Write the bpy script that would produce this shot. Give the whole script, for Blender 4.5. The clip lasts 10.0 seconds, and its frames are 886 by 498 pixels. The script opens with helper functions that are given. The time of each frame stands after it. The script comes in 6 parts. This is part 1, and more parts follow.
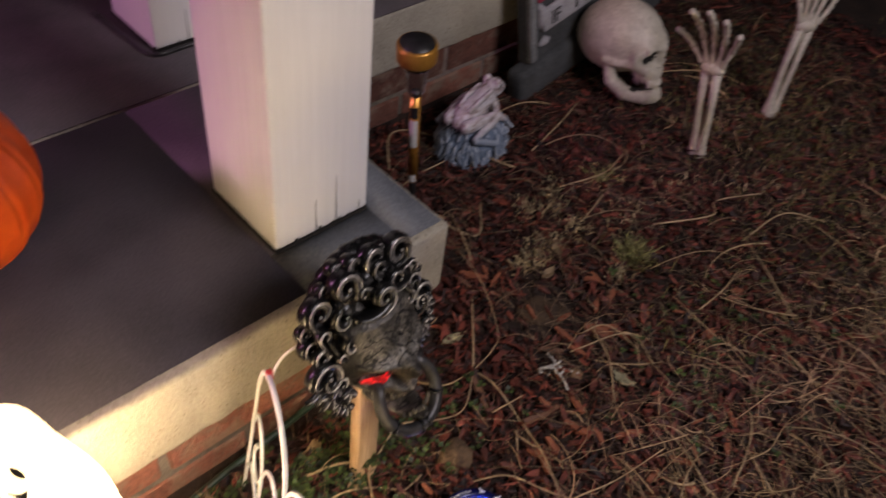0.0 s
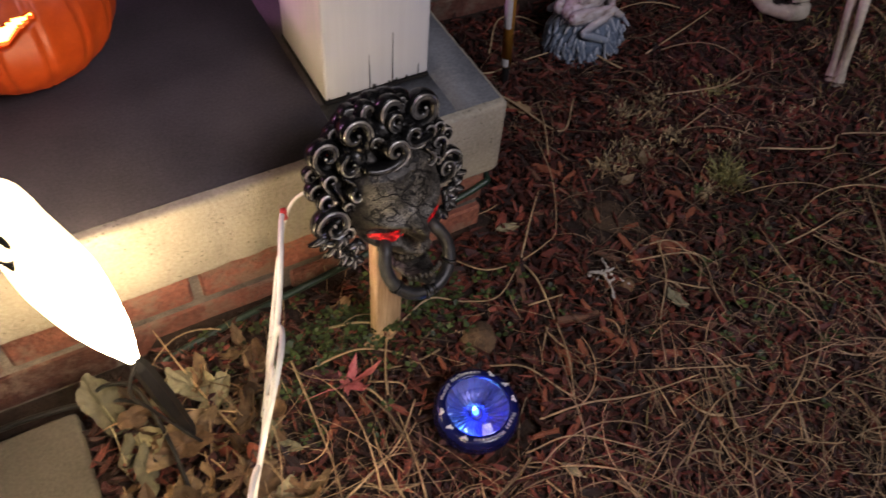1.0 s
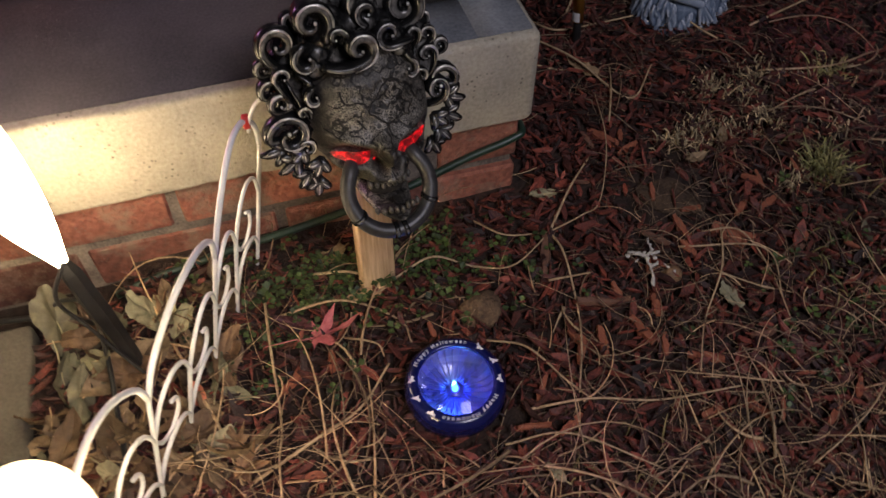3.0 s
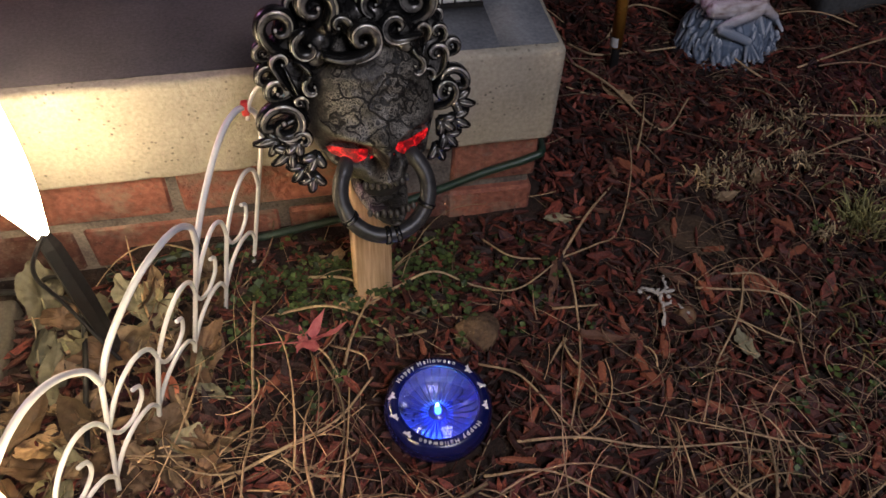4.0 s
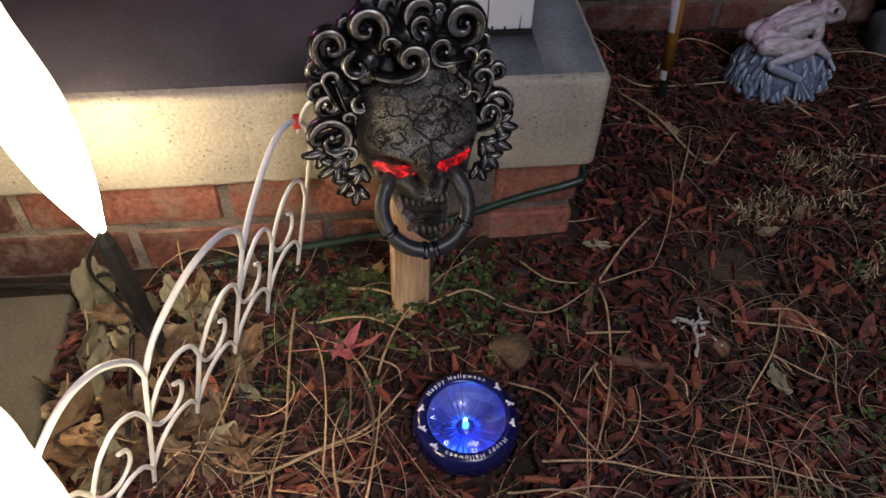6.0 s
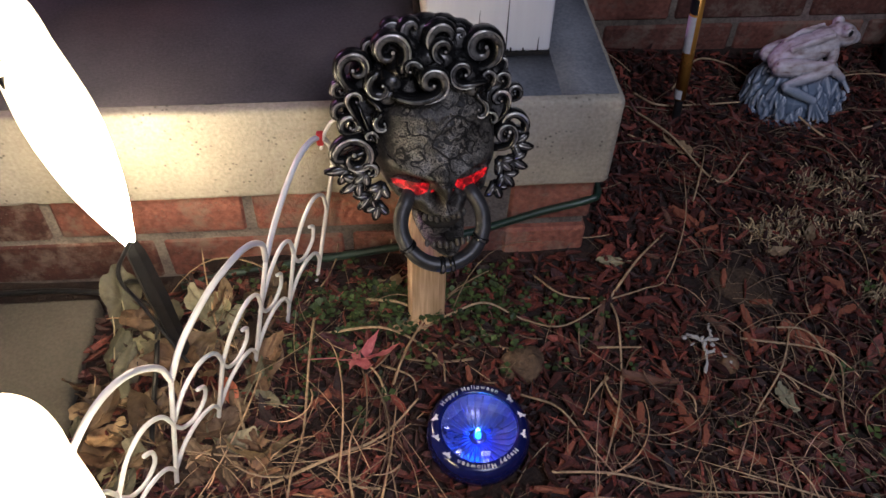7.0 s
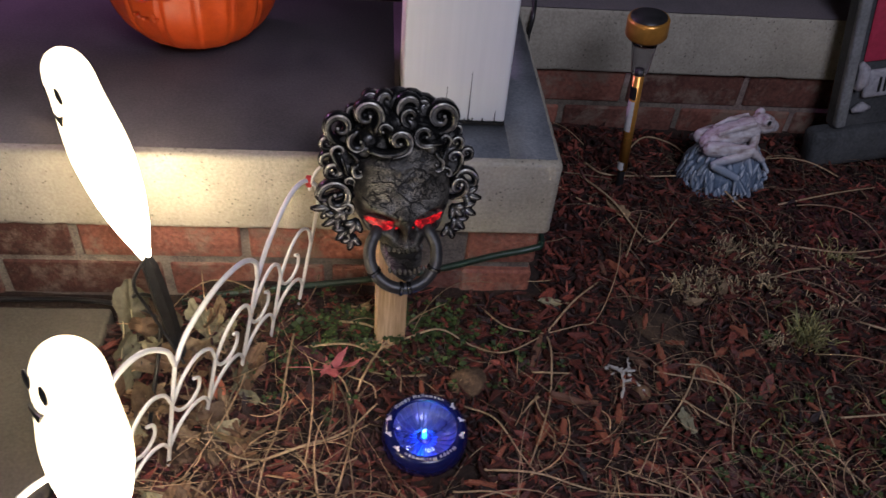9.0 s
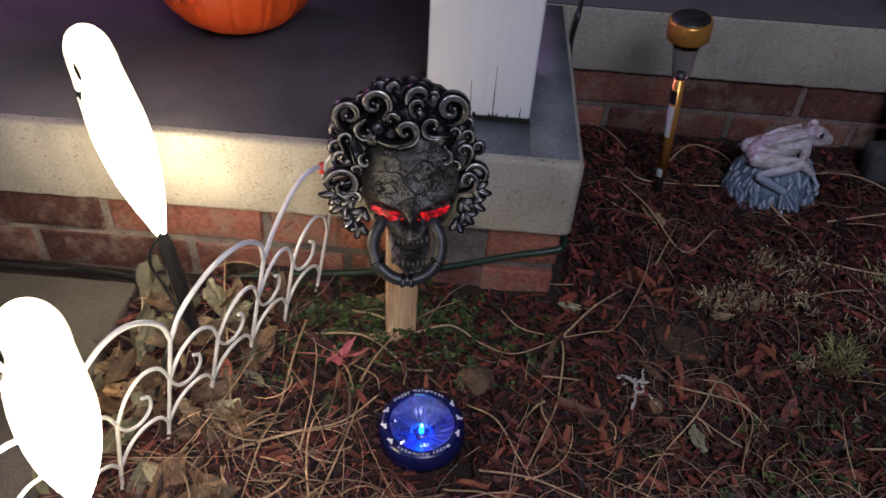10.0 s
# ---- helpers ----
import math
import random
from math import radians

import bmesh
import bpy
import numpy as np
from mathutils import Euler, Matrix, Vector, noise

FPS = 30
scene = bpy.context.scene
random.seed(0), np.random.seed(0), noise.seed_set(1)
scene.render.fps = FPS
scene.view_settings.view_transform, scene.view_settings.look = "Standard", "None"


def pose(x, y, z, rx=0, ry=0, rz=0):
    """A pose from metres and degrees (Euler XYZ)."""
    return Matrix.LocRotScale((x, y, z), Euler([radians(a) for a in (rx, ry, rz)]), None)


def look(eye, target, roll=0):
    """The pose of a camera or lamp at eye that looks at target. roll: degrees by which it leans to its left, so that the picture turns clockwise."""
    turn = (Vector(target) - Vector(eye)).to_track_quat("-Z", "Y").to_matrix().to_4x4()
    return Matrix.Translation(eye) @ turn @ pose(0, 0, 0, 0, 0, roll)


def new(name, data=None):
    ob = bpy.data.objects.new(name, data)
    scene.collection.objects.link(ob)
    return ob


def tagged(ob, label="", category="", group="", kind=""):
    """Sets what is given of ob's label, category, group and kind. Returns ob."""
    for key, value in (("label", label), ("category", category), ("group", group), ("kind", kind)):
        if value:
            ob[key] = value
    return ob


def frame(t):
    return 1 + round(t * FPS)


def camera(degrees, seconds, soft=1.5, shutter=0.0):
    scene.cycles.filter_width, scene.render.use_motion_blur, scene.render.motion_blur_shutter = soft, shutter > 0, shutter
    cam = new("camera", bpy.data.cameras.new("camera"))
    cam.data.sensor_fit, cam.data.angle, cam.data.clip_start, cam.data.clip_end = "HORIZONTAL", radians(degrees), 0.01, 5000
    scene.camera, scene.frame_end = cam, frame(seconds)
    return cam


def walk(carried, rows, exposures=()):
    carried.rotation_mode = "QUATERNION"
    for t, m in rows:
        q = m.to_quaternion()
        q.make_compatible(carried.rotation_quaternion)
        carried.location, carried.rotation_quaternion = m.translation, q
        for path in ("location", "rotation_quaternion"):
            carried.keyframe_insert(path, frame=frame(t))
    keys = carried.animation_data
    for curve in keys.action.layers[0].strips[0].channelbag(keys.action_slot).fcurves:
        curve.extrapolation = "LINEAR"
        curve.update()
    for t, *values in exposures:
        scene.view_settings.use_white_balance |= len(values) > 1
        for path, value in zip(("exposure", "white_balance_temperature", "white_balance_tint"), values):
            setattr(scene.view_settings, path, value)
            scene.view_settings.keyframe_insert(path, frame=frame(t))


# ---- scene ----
cam = camera(57.2, 10.0, soft=1.5, shutter=0.5)
PATH = [
    (0, (-0.502, -0.447, 0.833), (0.558, 0.499, -0.575), 7.9),
    (0.3, (-0.487, -0.478, 0.818), (0.412, 0.567, -0.631), 5.7),
    (0.5, (-0.466, -0.498, 0.803), (0.33, 0.558, -0.698), 6.1),
    (0.7, (-0.445, -0.514, 0.787), (0.318, 0.507, -0.754), 8.3),
    (1, (-0.407, -0.543, 0.795), (0.259, 0.505, -0.773), 5.3),
    (1.3, (-0.411, -0.542, 0.799), (0.193, 0.526, -0.782), 3.4),
    (1.5, (-0.388, -0.566, 0.804), (0.121, 0.555, -0.772), -0.7),
    (2, (-0.364, -0.592, 0.792), (0.071, 0.564, -0.781), -5.0),
    (2.5, (-0.333, -0.575, 0.732), (0.101, 0.593, -0.832), -2.7),
    (3, (-0.268, -0.578, 0.66), (0.105, 0.635, -0.886), 0.2),
    (4.5, (-0.226, -0.573, 0.622), (0.031, 0.744, -0.862), 2.5),
    (5, (-0.225, -0.58, 0.622), (0.002, 0.755, -0.85), 2.6),
    (5.5, (-0.222, -0.585, 0.626), (-0.022, 0.757, -0.843), 2.3),
    (7, (-0.224, -0.602, 0.652), (-0.083, 0.768, -0.799), 1.7),
    (7.5, (-0.226, -0.603, 0.665), (-0.105, 0.775, -0.78), 2.1),
    (8, (-0.229, -0.623, 0.681), (-0.108, 0.775, -0.745), 2.6),
    (8.5, (-0.231, -0.699, 0.716), (-0.08, 0.738, -0.667), 3.9),
    (9, (-0.208, -0.733, 0.738), (-0.035, 0.744, -0.599), 5.5),
    (9.5, (-0.153, -0.719, 0.718), (-0.078, 0.763, -0.624), 4.5),
    (10, (-0.135, -0.731, 0.73), (-0.153, 0.749, -0.615), 4.1),
]
walk(cam, [(t, look(eye, target, roll)) for t, eye, target, roll in PATH],
     exposures=[(0, 0.08, 7500, 18), (0.5, 0.0, 7300, 17), (1.0, -0.13, 7100, 17), (2.5, -0.13, 6850, 16), (5.5, -0.15, 6600, 14), (7, -0.16, 6050, 15), (8.5, -0.16, 6150, 15), (10, -0.18, 5850, 15)])

# ---------------------------------------------------------------- light
world = bpy.data.worlds.new("night")
scene.world = world
world.use_nodes = True
world.node_tree.nodes["Background"].inputs[0].default_value = (0.35, 0.42, 0.62, 1)
world.node_tree.nodes["Background"].inputs[1].default_value = 0.003
GHOST_GLOW = 74.0


def area_lamp(name, eye, target, size, watts, color):
    data = bpy.data.lights.new(name, "AREA")
    data.shape, data.size, data.energy, data.color = "DISK", size, watts, color
    ob = new(name, data)
    ob.matrix_world = look(eye, target)
    return ob


# Added front fill for the cool ambient light; no lamp is known there.
area_lamp("street_light", (0.18, -1.32, 1.56), (0.03, 0, 0.05), 0.7, 18.5, (0.90, 0.91, 1.05))
porch_light = area_lamp("porch_light", (-1.30, 0.86, 0.86), (-0.48, 0.30, 0.2), 0.16, 1.7, (0.80, 0.36, 0.80))
porch_light.data.spread = radians(70)

# ---------------------------------------------------------------- materials


def ramp(nt, fac, stops):
    node = nt.nodes.new("ShaderNodeValToRGB")
    while len(node.color_ramp.elements) < len(stops):
        node.color_ramp.elements.new(0.5)
    for el, (p, c) in zip(node.color_ramp.elements, stops):
        el.position, el.color = p, (*c, 1)
    nt.links.new(fac, node.inputs[0])
    return node.outputs[0]


def noise_tex(nt, scale, detail=6, rough=0.6, vec=None):
    node = nt.nodes.new("ShaderNodeTexNoise")
    node.inputs["Scale"].default_value, node.inputs["Detail"].default_value, node.inputs["Roughness"].default_value = scale, detail, rough
    if vec:
        nt.links.new(vec, node.inputs["Vector"])
    return node.outputs["Fac"]


def mixc(nt, fac, a, b, mode="MIX"):
    node = nt.nodes.new("ShaderNodeMix")
    node.data_type, node.blend_type = "RGBA", mode
    for s, v in ((node.inputs[0], fac), (node.inputs[6], a), (node.inputs[7], b)):
        if isinstance(v, (int, float)):
            s.default_value = v
        elif isinstance(v, tuple):
            s.default_value = (*v, 1)
        else:
            nt.links.new(v, s)
    return node.outputs[2]


SHADES = ((0, (0.32, 0.31, 0.31)), (0.5, (0.82, 0.82, 0.82)), (0.85, (1.2, 1.15, 1.1)), (1, (1.7, 1.55, 1.45)))


def mat(name, dark, light, rough=0.6, metal=0.0, fine=120, coarse=14, bump=0.3, depth=0.002, per="", speckle=None, spec=0.5, shades=SHADES, smear=None, stretch=None):
    """Two colours mixed by noise at two scales, with bump from the fine one. per: 'object' or 'island' adds a random shade for each."""
    m = bpy.data.materials.new(name)
    m.use_nodes = True
    nt = m.node_tree
    bsdf = nt.nodes["Principled BSDF"]
    co = nt.nodes.new("ShaderNodeTexCoord").outputs["Object"]
    geo = nt.nodes.new("ShaderNodeNewGeometry")
    if per == "world":
        co = geo.outputs["Position"]
    if stretch:
        grain = nt.nodes.new("ShaderNodeMapping")
        grain.inputs["Scale"].default_value = stretch
        nt.links.new(co, grain.inputs[0])
        co = grain.outputs[0]
    a, b = noise_tex(nt, fine, vec=co), noise_tex(nt, coarse, 4, vec=co)
    add = nt.nodes.new("ShaderNodeMath")
    add.operation = "MULTIPLY_ADD"
    nt.links.new(a, add.inputs[0])
    add.inputs[1].default_value = 0.5
    half = nt.nodes.new("ShaderNodeMath")
    half.operation = "MULTIPLY"
    nt.links.new(b, half.inputs[0])
    half.inputs[1].default_value = 0.5
    nt.links.new(half.outputs[0], add.inputs[2])
    col = ramp(nt, add.outputs[0], [(0.36, dark), (0.64, light)])
    if per in ("object", "island"):
        rnd = nt.nodes.new("ShaderNodeObjectInfo").outputs["Random"] if per == "object" else geo.outputs["Random Per Island"]
        shade = ramp(nt, rnd, list(shades))
        col = mixc(nt, 1.0, col, shade, "MULTIPLY")
    if speckle:
        vor = nt.nodes.new("ShaderNodeTexVoronoi")
        vor.inputs["Scale"].default_value = speckle[0]
        nt.links.new(co, vor.inputs["Vector"])
        spots = ramp(nt, vor.outputs["Distance"], [(0.0, (1, 1, 1)), (speckle[1] * 0.7, (0.8, 0.8, 0.8)), (speckle[1], (0, 0, 0))])
        spots = mixc(nt, 1.0, spots, ramp(nt, noise_tex(nt, 24, 3, vec=co), [(0.44, (0, 0, 0)), (0.56, (1, 1, 1))]), "MULTIPLY")
        col = mixc(nt, spots, col, speckle[2])
    if smear:
        spread = ramp(nt, noise_tex(nt, smear[0], 5, 0.7, vec=geo.outputs["Position"]), [(smear[1], (0, 0, 0)), (smear[1] + 0.14, (0.75, 0.75, 0.75))])
        col = mixc(nt, spread, col, smear[2])
    nt.links.new(col, bsdf.inputs["Base Color"])
    bsdf.inputs["Metallic"].default_value = metal
    bsdf.inputs["Specular IOR Level"].default_value = spec
    r = nt.nodes.new("ShaderNodeMapRange")
    r.inputs[3].default_value, r.inputs[4].default_value = max(0.03, rough - 0.12), min(1, rough + 0.12)
    nt.links.new(b, r.inputs[0])
    nt.links.new(r.outputs[0], bsdf.inputs["Roughness"])
    bm_node = nt.nodes.new("ShaderNodeBump")
    bm_node.inputs["Strength"].default_value, bm_node.inputs["Distance"].default_value = bump, depth
    nt.links.new(a, bm_node.inputs["Height"])
    nt.links.new(bm_node.outputs[0], bsdf.inputs["Normal"])
    return m


def glow(name, color, strength):
    m = bpy.data.materials.new(name)
    m.use_nodes = True
    bsdf = m.node_tree.nodes["Principled BSDF"]
    bsdf.inputs["Base Color"].default_value = (*[min(0.8, c) for c in color], 1)
    bsdf.inputs["Emission Color"].default_value = (*color, 1)
    bsdf.inputs["Emission Strength"].default_value = strength
    return m


def glass(name, color=(1, 1, 1), rough=0.03):
    m = bpy.data.materials.new(name)
    m.use_nodes = True
    bsdf = m.node_tree.nodes["Principled BSDF"]
    bsdf.inputs["Base Color"].default_value = (*color, 1)
    bsdf.inputs["Transmission Weight"].default_value = 1
    bsdf.inputs["Roughness"].default_value = rough
    return m


# Dark specks paint the shade of small pits into the concrete's colour.
CONCRETE = mat("concrete", (0.25, 0.228, 0.18), (0.44, 0.405, 0.33), 0.85, fine=260, coarse=9, bump=0.5, speckle=(130, 0.20, (0.11, 0.097, 0.078)))
PAVER = mat("paver_concrete", (0.058, 0.051, 0.040), (0.118, 0.105, 0.083), 0.9, fine=300, coarse=8, bump=0.4)
PAINT_GREY = mat("porch_paint", (0.046, 0.038, 0.043), (0.108, 0.089, 0.099), 0.62, fine=340, coarse=9, bump=0.25, depth=0.001)
# Blue-grey where the post shades the purple light, put into the floor colour.
PAINT_SHADED = mat("porch_paint_shaded", (0.075, 0.082, 0.095), (0.185, 0.196, 0.215), 0.62, fine=300, coarse=14, bump=0.35, depth=0.001)
BRICK = mat("brick", (0.100, 0.036, 0.026), (0.29, 0.115, 0.080), 0.9, fine=150, coarse=16, bump=0.9, depth=0.004, per="object", speckle=(210, 0.20, (0.19, 0.13, 0.10)), smear=(26, 0.50, (0.24, 0.175, 0.13)))
MORTAR = mat("mortar", (0.075, 0.058, 0.046), (0.24, 0.20, 0.155), 0.95, fine=300, coarse=30, bump=0.8)
WHITE_WOOD = mat("white_painted_wood", (0.80, 0.80, 0.80), (0.865, 0.865, 0.865), 0.5, fine=160, coarse=30, bump=0.10, stretch=(1, 1, 0.04))
# Near-black for cracks, lettering and the shade painted into hollows.
DARK_GAP = mat("dark_crack_and_shade", (0.006, 0.005, 0.004), (0.016, 0.014, 0.012), 0.95)
SOIL = mat("soil", (0.012, 0.007, 0.005), (0.045, 0.024, 0.016), 0.95, fine=170, coarse=20, bump=1.0, depth=0.006, per="world")
CHIP = mat("mulch_chip", (0.034, 0.010, 0.008), (0.200, 0.056, 0.040), 0.55, fine=420, coarse=70, bump=0.7, per="island", shades=((0, (0.10, 0.11, 0.12)), (0.35, (0.38, 0.38, 0.40)), (0.62, (0.80, 0.72, 0.70)), (0.82, (1.15, 0.90, 0.82)), (0.95, (1.75, 1.35, 1.15)), (1, (2.3, 2.2, 2.1))))
STRAW = mat("dry_straw", (0.25, 0.160, 0.085), (0.64, 0.475, 0.285), 0.6, fine=300, coarse=60, bump=0.2, per="island")
THATCH = mat("dry_thatch_fibre", (0.10, 0.062, 0.038), (0.34, 0.24, 0.155), 0.7, fine=200, coarse=40, bump=0.1, per="island")
BARE = mat("bare_brown_soil", (0.035, 0.020, 0.012), (0.10, 0.062, 0.036), 0.95, fine=220, coarse=40, bump=1.0, depth=0.004)
DRY_GRASS = mat("dry_grass_blade", (0.40, 0.31, 0.16), (0.70, 0.58, 0.37), 0.6, fine=200, coarse=40, bump=0.1, per="island")
FRESH = mat("yellow_green_blade", (0.22, 0.24, 0.07), (0.56, 0.52, 0.24), 0.6, fine=200, coarse=40, bump=0.1, per="island")
GRASS = mat("grass_blade", (0.10, 0.10, 0.03), (0.30, 0.26, 0.10), 0.6, fine=200, coarse=40, bump=0.1, per="island")
CLOVER = mat("clover_leaf", (0.022, 0.042, 0.012), (0.085, 0.135, 0.035), 0.5, fine=300, coarse=40, bump=0.2, per="island")
STONE = mat("field_stone", (0.07, 0.042, 0.024), (0.21, 0.13, 0.07), 0.9, fine=160, coarse=30, bump=0.9, depth=0.004)
LEAF_TAN = mat("dry_leaf_tan", (0.17, 0.105, 0.055), (0.43, 0.30, 0.17), 0.6, fine=160, coarse=30, bump=0.5, per="object")
LEAF_BROWN = mat("dry_leaf_brown", (0.085, 0.050, 0.028), (0.21, 0.125, 0.065), 0.65, fine=160, coarse=30, bump=0.6, per="object")
LEAF_RED = mat("maple_leaf_red", (0.34, 0.060, 0.075), (0.56, 0.17, 0.18), 0.55, fine=160, coarse=30, bump=0.4)
LEAF_GREEN = mat("faded_green_leaf", (0.15, 0.14, 0.08), (0.33, 0.305, 0.19), 0.6, fine=160, coarse=30, bump=0.5, per="object")
LEAF_ROSE = mat("dark_red_leaf", (0.050, 0.012, 0.016), (0.125, 0.032, 0.036), 0.6, fine=160, coarse=30, bump=0.5, per="object")
LEAF_ORANGE = mat("orange_leaf", (0.50, 0.13, 0.06), (0.66, 0.22, 0.11), 0.6, fine=160, coarse=30, bump=0.3)
FENCE_WHITE = mat("white_coated_wire", (0.70, 0.70, 0.68), (0.84, 0.84, 0.82), 0.35, fine=60, coarse=20, bump=0.05)
BLACK_PLASTIC = mat("black_plastic", (0.010, 0.010, 0.010), (0.028, 0.028, 0.028), 0.4, bump=0.08)
GREEN_CORD = mat("green_cord", (0.007, 0.022, 0.015), (0.016, 0.042, 0.028), 0.4, bump=0.05)
# Rim silver: rubbed edges plus highlights put into the colour.
RUBBED_GLINT = mat("rubbed_silver_glint", (0.34, 0.325, 0.30), (0.92, 0.89, 0.83), 0.32, metal=0.7, fine=260, coarse=70, bump=0.15)
PINE = mat("pine_stake", (0.40, 0.24, 0.12), (0.74, 0.54, 0.34), 0.6, fine=420, coarse=110, bump=0.25, stretch=(1, 1, 0.05))


def ghost_plastic():
    """Thin white plastic lit from inside by a bulb in its lower half."""
    m = glow("ghost_plastic", (1.0, 0.80, 0.50), GHOST_GLOW)
    nt = m.node_tree
    sep = nt.nodes.new("ShaderNodeSeparateXYZ")
    nt.links.new(nt.nodes.new("ShaderNodeTexCoord").outputs["Object"], sep.inputs[0])
    power = ramp(nt, sep.outputs["Z"], [(0.0, (0.5, 0.5, 0.5)), (0.02, (1, 1, 1)), (0.05, (0.85, 0.85, 0.85)), (0.085, (0.22, 0.22, 0.22)), (0.14, (0.05, 0.05, 0.05))])
    mul = nt.nodes.new("ShaderNodeMath")
    mul.operation = "MULTIPLY"
    nt.links.new(power, mul.inputs[0])
    mul.inputs[1].default_value = GHOST_GLOW
    nt.links.new(mul.outputs[0], nt.nodes["Principled BSDF"].inputs["Emission Strength"])
    return m


GHOST = ghost_plastic()
NAVY = mat("navy_plastic", (0.004, 0.006, 0.050), (0.007, 0.010, 0.080), 0.22, bump=0.03)
PRINT = mat("white_print", (0.60, 0.60, 0.64), (0.80, 0.80, 0.84), 0.5, bump=0.0)
LENS = glass("clear_lens", (0.93, 0.95, 1.0), 0.02)
LED_BLUE = glow("blue_led", (0.010, 0.05, 1.0), 330.0)
LED_CORE = glow("led_core", (0.12, 0.60, 1.0), 70.0)
REFLECTOR = mat("puck_reflector", (0.035, 0.035, 0.10), (0.085, 0.085, 0.19), 0.30, metal=0.5, fine=80, coarse=30, bump=0.15)
EYE_RED = glow("red_eye", (1.0, 0.012, 0.02), 1.15)
_nt = EYE_RED.node_tree
_nt.nodes["Principled BSDF"].inputs["Base Color"].default_value = (0.10, 0.004, 0.004, 1)
_co = _nt.nodes.new("ShaderNodeTexCoord").outputs["Object"]
_nt.links.new(ramp(_nt, noise_tex(_nt, 150, 8, 0.75, _co), [(0.38, (0.02, 0.0, 0.001)), (0.48, (0.16, 0.001, 0.003)), (0.56, (0.8, 0.010, 0.014)), (0.66, (1.0, 0.05, 0.05))]), _nt.nodes["Principled BSDF"].inputs["Emission Color"])
AMBER_METAL = mat("copper_pole", (0.56, 0.26, 0.050), (0.76, 0.38, 0.08), 0.30, metal=0.6, bump=0.04)
LABEL_WHITE = mat("paper_label", (0.55, 0.54, 0.52), (0.72, 0.71, 0.69), 0.6, bump=0.05)
FROSTED = glass("frosted_plastic", (0.80, 0.80, 0.83), 0.05)
TOMB = mat("tombstone_foam", (0.028, 0.030, 0.032), (0.085, 0.09, 0.095), 0.85, fine=220, coarse=18, bump=0.7)
TOMB_EDGE = mat("tombstone_edge", (0.13, 0.135, 0.135), (0.27, 0.275, 0.28), 0.85, fine=220, coarse=18, bump=0.7)
TOMB_RED = mat("red_panel", (0.34, 0.02, 0.05), (0.52, 0.04, 0.09), 0.7, bump=0.2)
BONE = mat("bone_plastic", (0.42, 0.37, 0.30), (0.68, 0.63, 0.54), 0.55, fine=130, coarse=30, bump=0.25)
FUNGUS = mat("pale_lichen", (0.34, 0.32, 0.29), (0.60, 0.57, 0.53), 0.9, fine=260, coarse=60, bump=0.9)
PUMPKIN_GLOW = glow("pumpkin_glow", (1.0, 0.42, 0.08), 16.0)
RED_CLIP = mat("red_clip", (0.40, 0.02, 0.02), (0.6, 0.04, 0.03), 0.4)
PUMPKIN = mat("pumpkin_skin", (0.42, 0.044, 0.004), (0.58, 0.080, 0.008), 0.42, fine=90, coarse=10, bump=0.15)


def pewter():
    """Dark metal paint, silver on front-facing faces as rub and painted highlight, and cracks."""
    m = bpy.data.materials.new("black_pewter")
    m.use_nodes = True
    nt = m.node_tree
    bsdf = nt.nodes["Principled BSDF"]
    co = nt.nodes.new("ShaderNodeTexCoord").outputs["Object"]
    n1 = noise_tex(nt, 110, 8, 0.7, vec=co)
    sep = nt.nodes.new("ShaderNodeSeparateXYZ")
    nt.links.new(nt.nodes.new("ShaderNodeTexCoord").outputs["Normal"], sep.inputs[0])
    # silver highlight put into the colour of faces turned to the front
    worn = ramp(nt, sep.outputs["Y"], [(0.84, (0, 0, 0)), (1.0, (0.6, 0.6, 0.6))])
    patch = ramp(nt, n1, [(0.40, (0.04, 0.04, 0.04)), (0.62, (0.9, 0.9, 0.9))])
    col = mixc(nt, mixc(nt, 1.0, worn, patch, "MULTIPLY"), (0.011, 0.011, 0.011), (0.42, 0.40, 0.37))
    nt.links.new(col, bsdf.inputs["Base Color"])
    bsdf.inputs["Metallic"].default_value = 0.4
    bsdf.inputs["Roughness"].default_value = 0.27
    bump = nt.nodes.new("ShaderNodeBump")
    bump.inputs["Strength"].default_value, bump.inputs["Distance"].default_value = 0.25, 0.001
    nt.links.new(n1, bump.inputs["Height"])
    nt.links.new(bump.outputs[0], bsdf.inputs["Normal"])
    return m


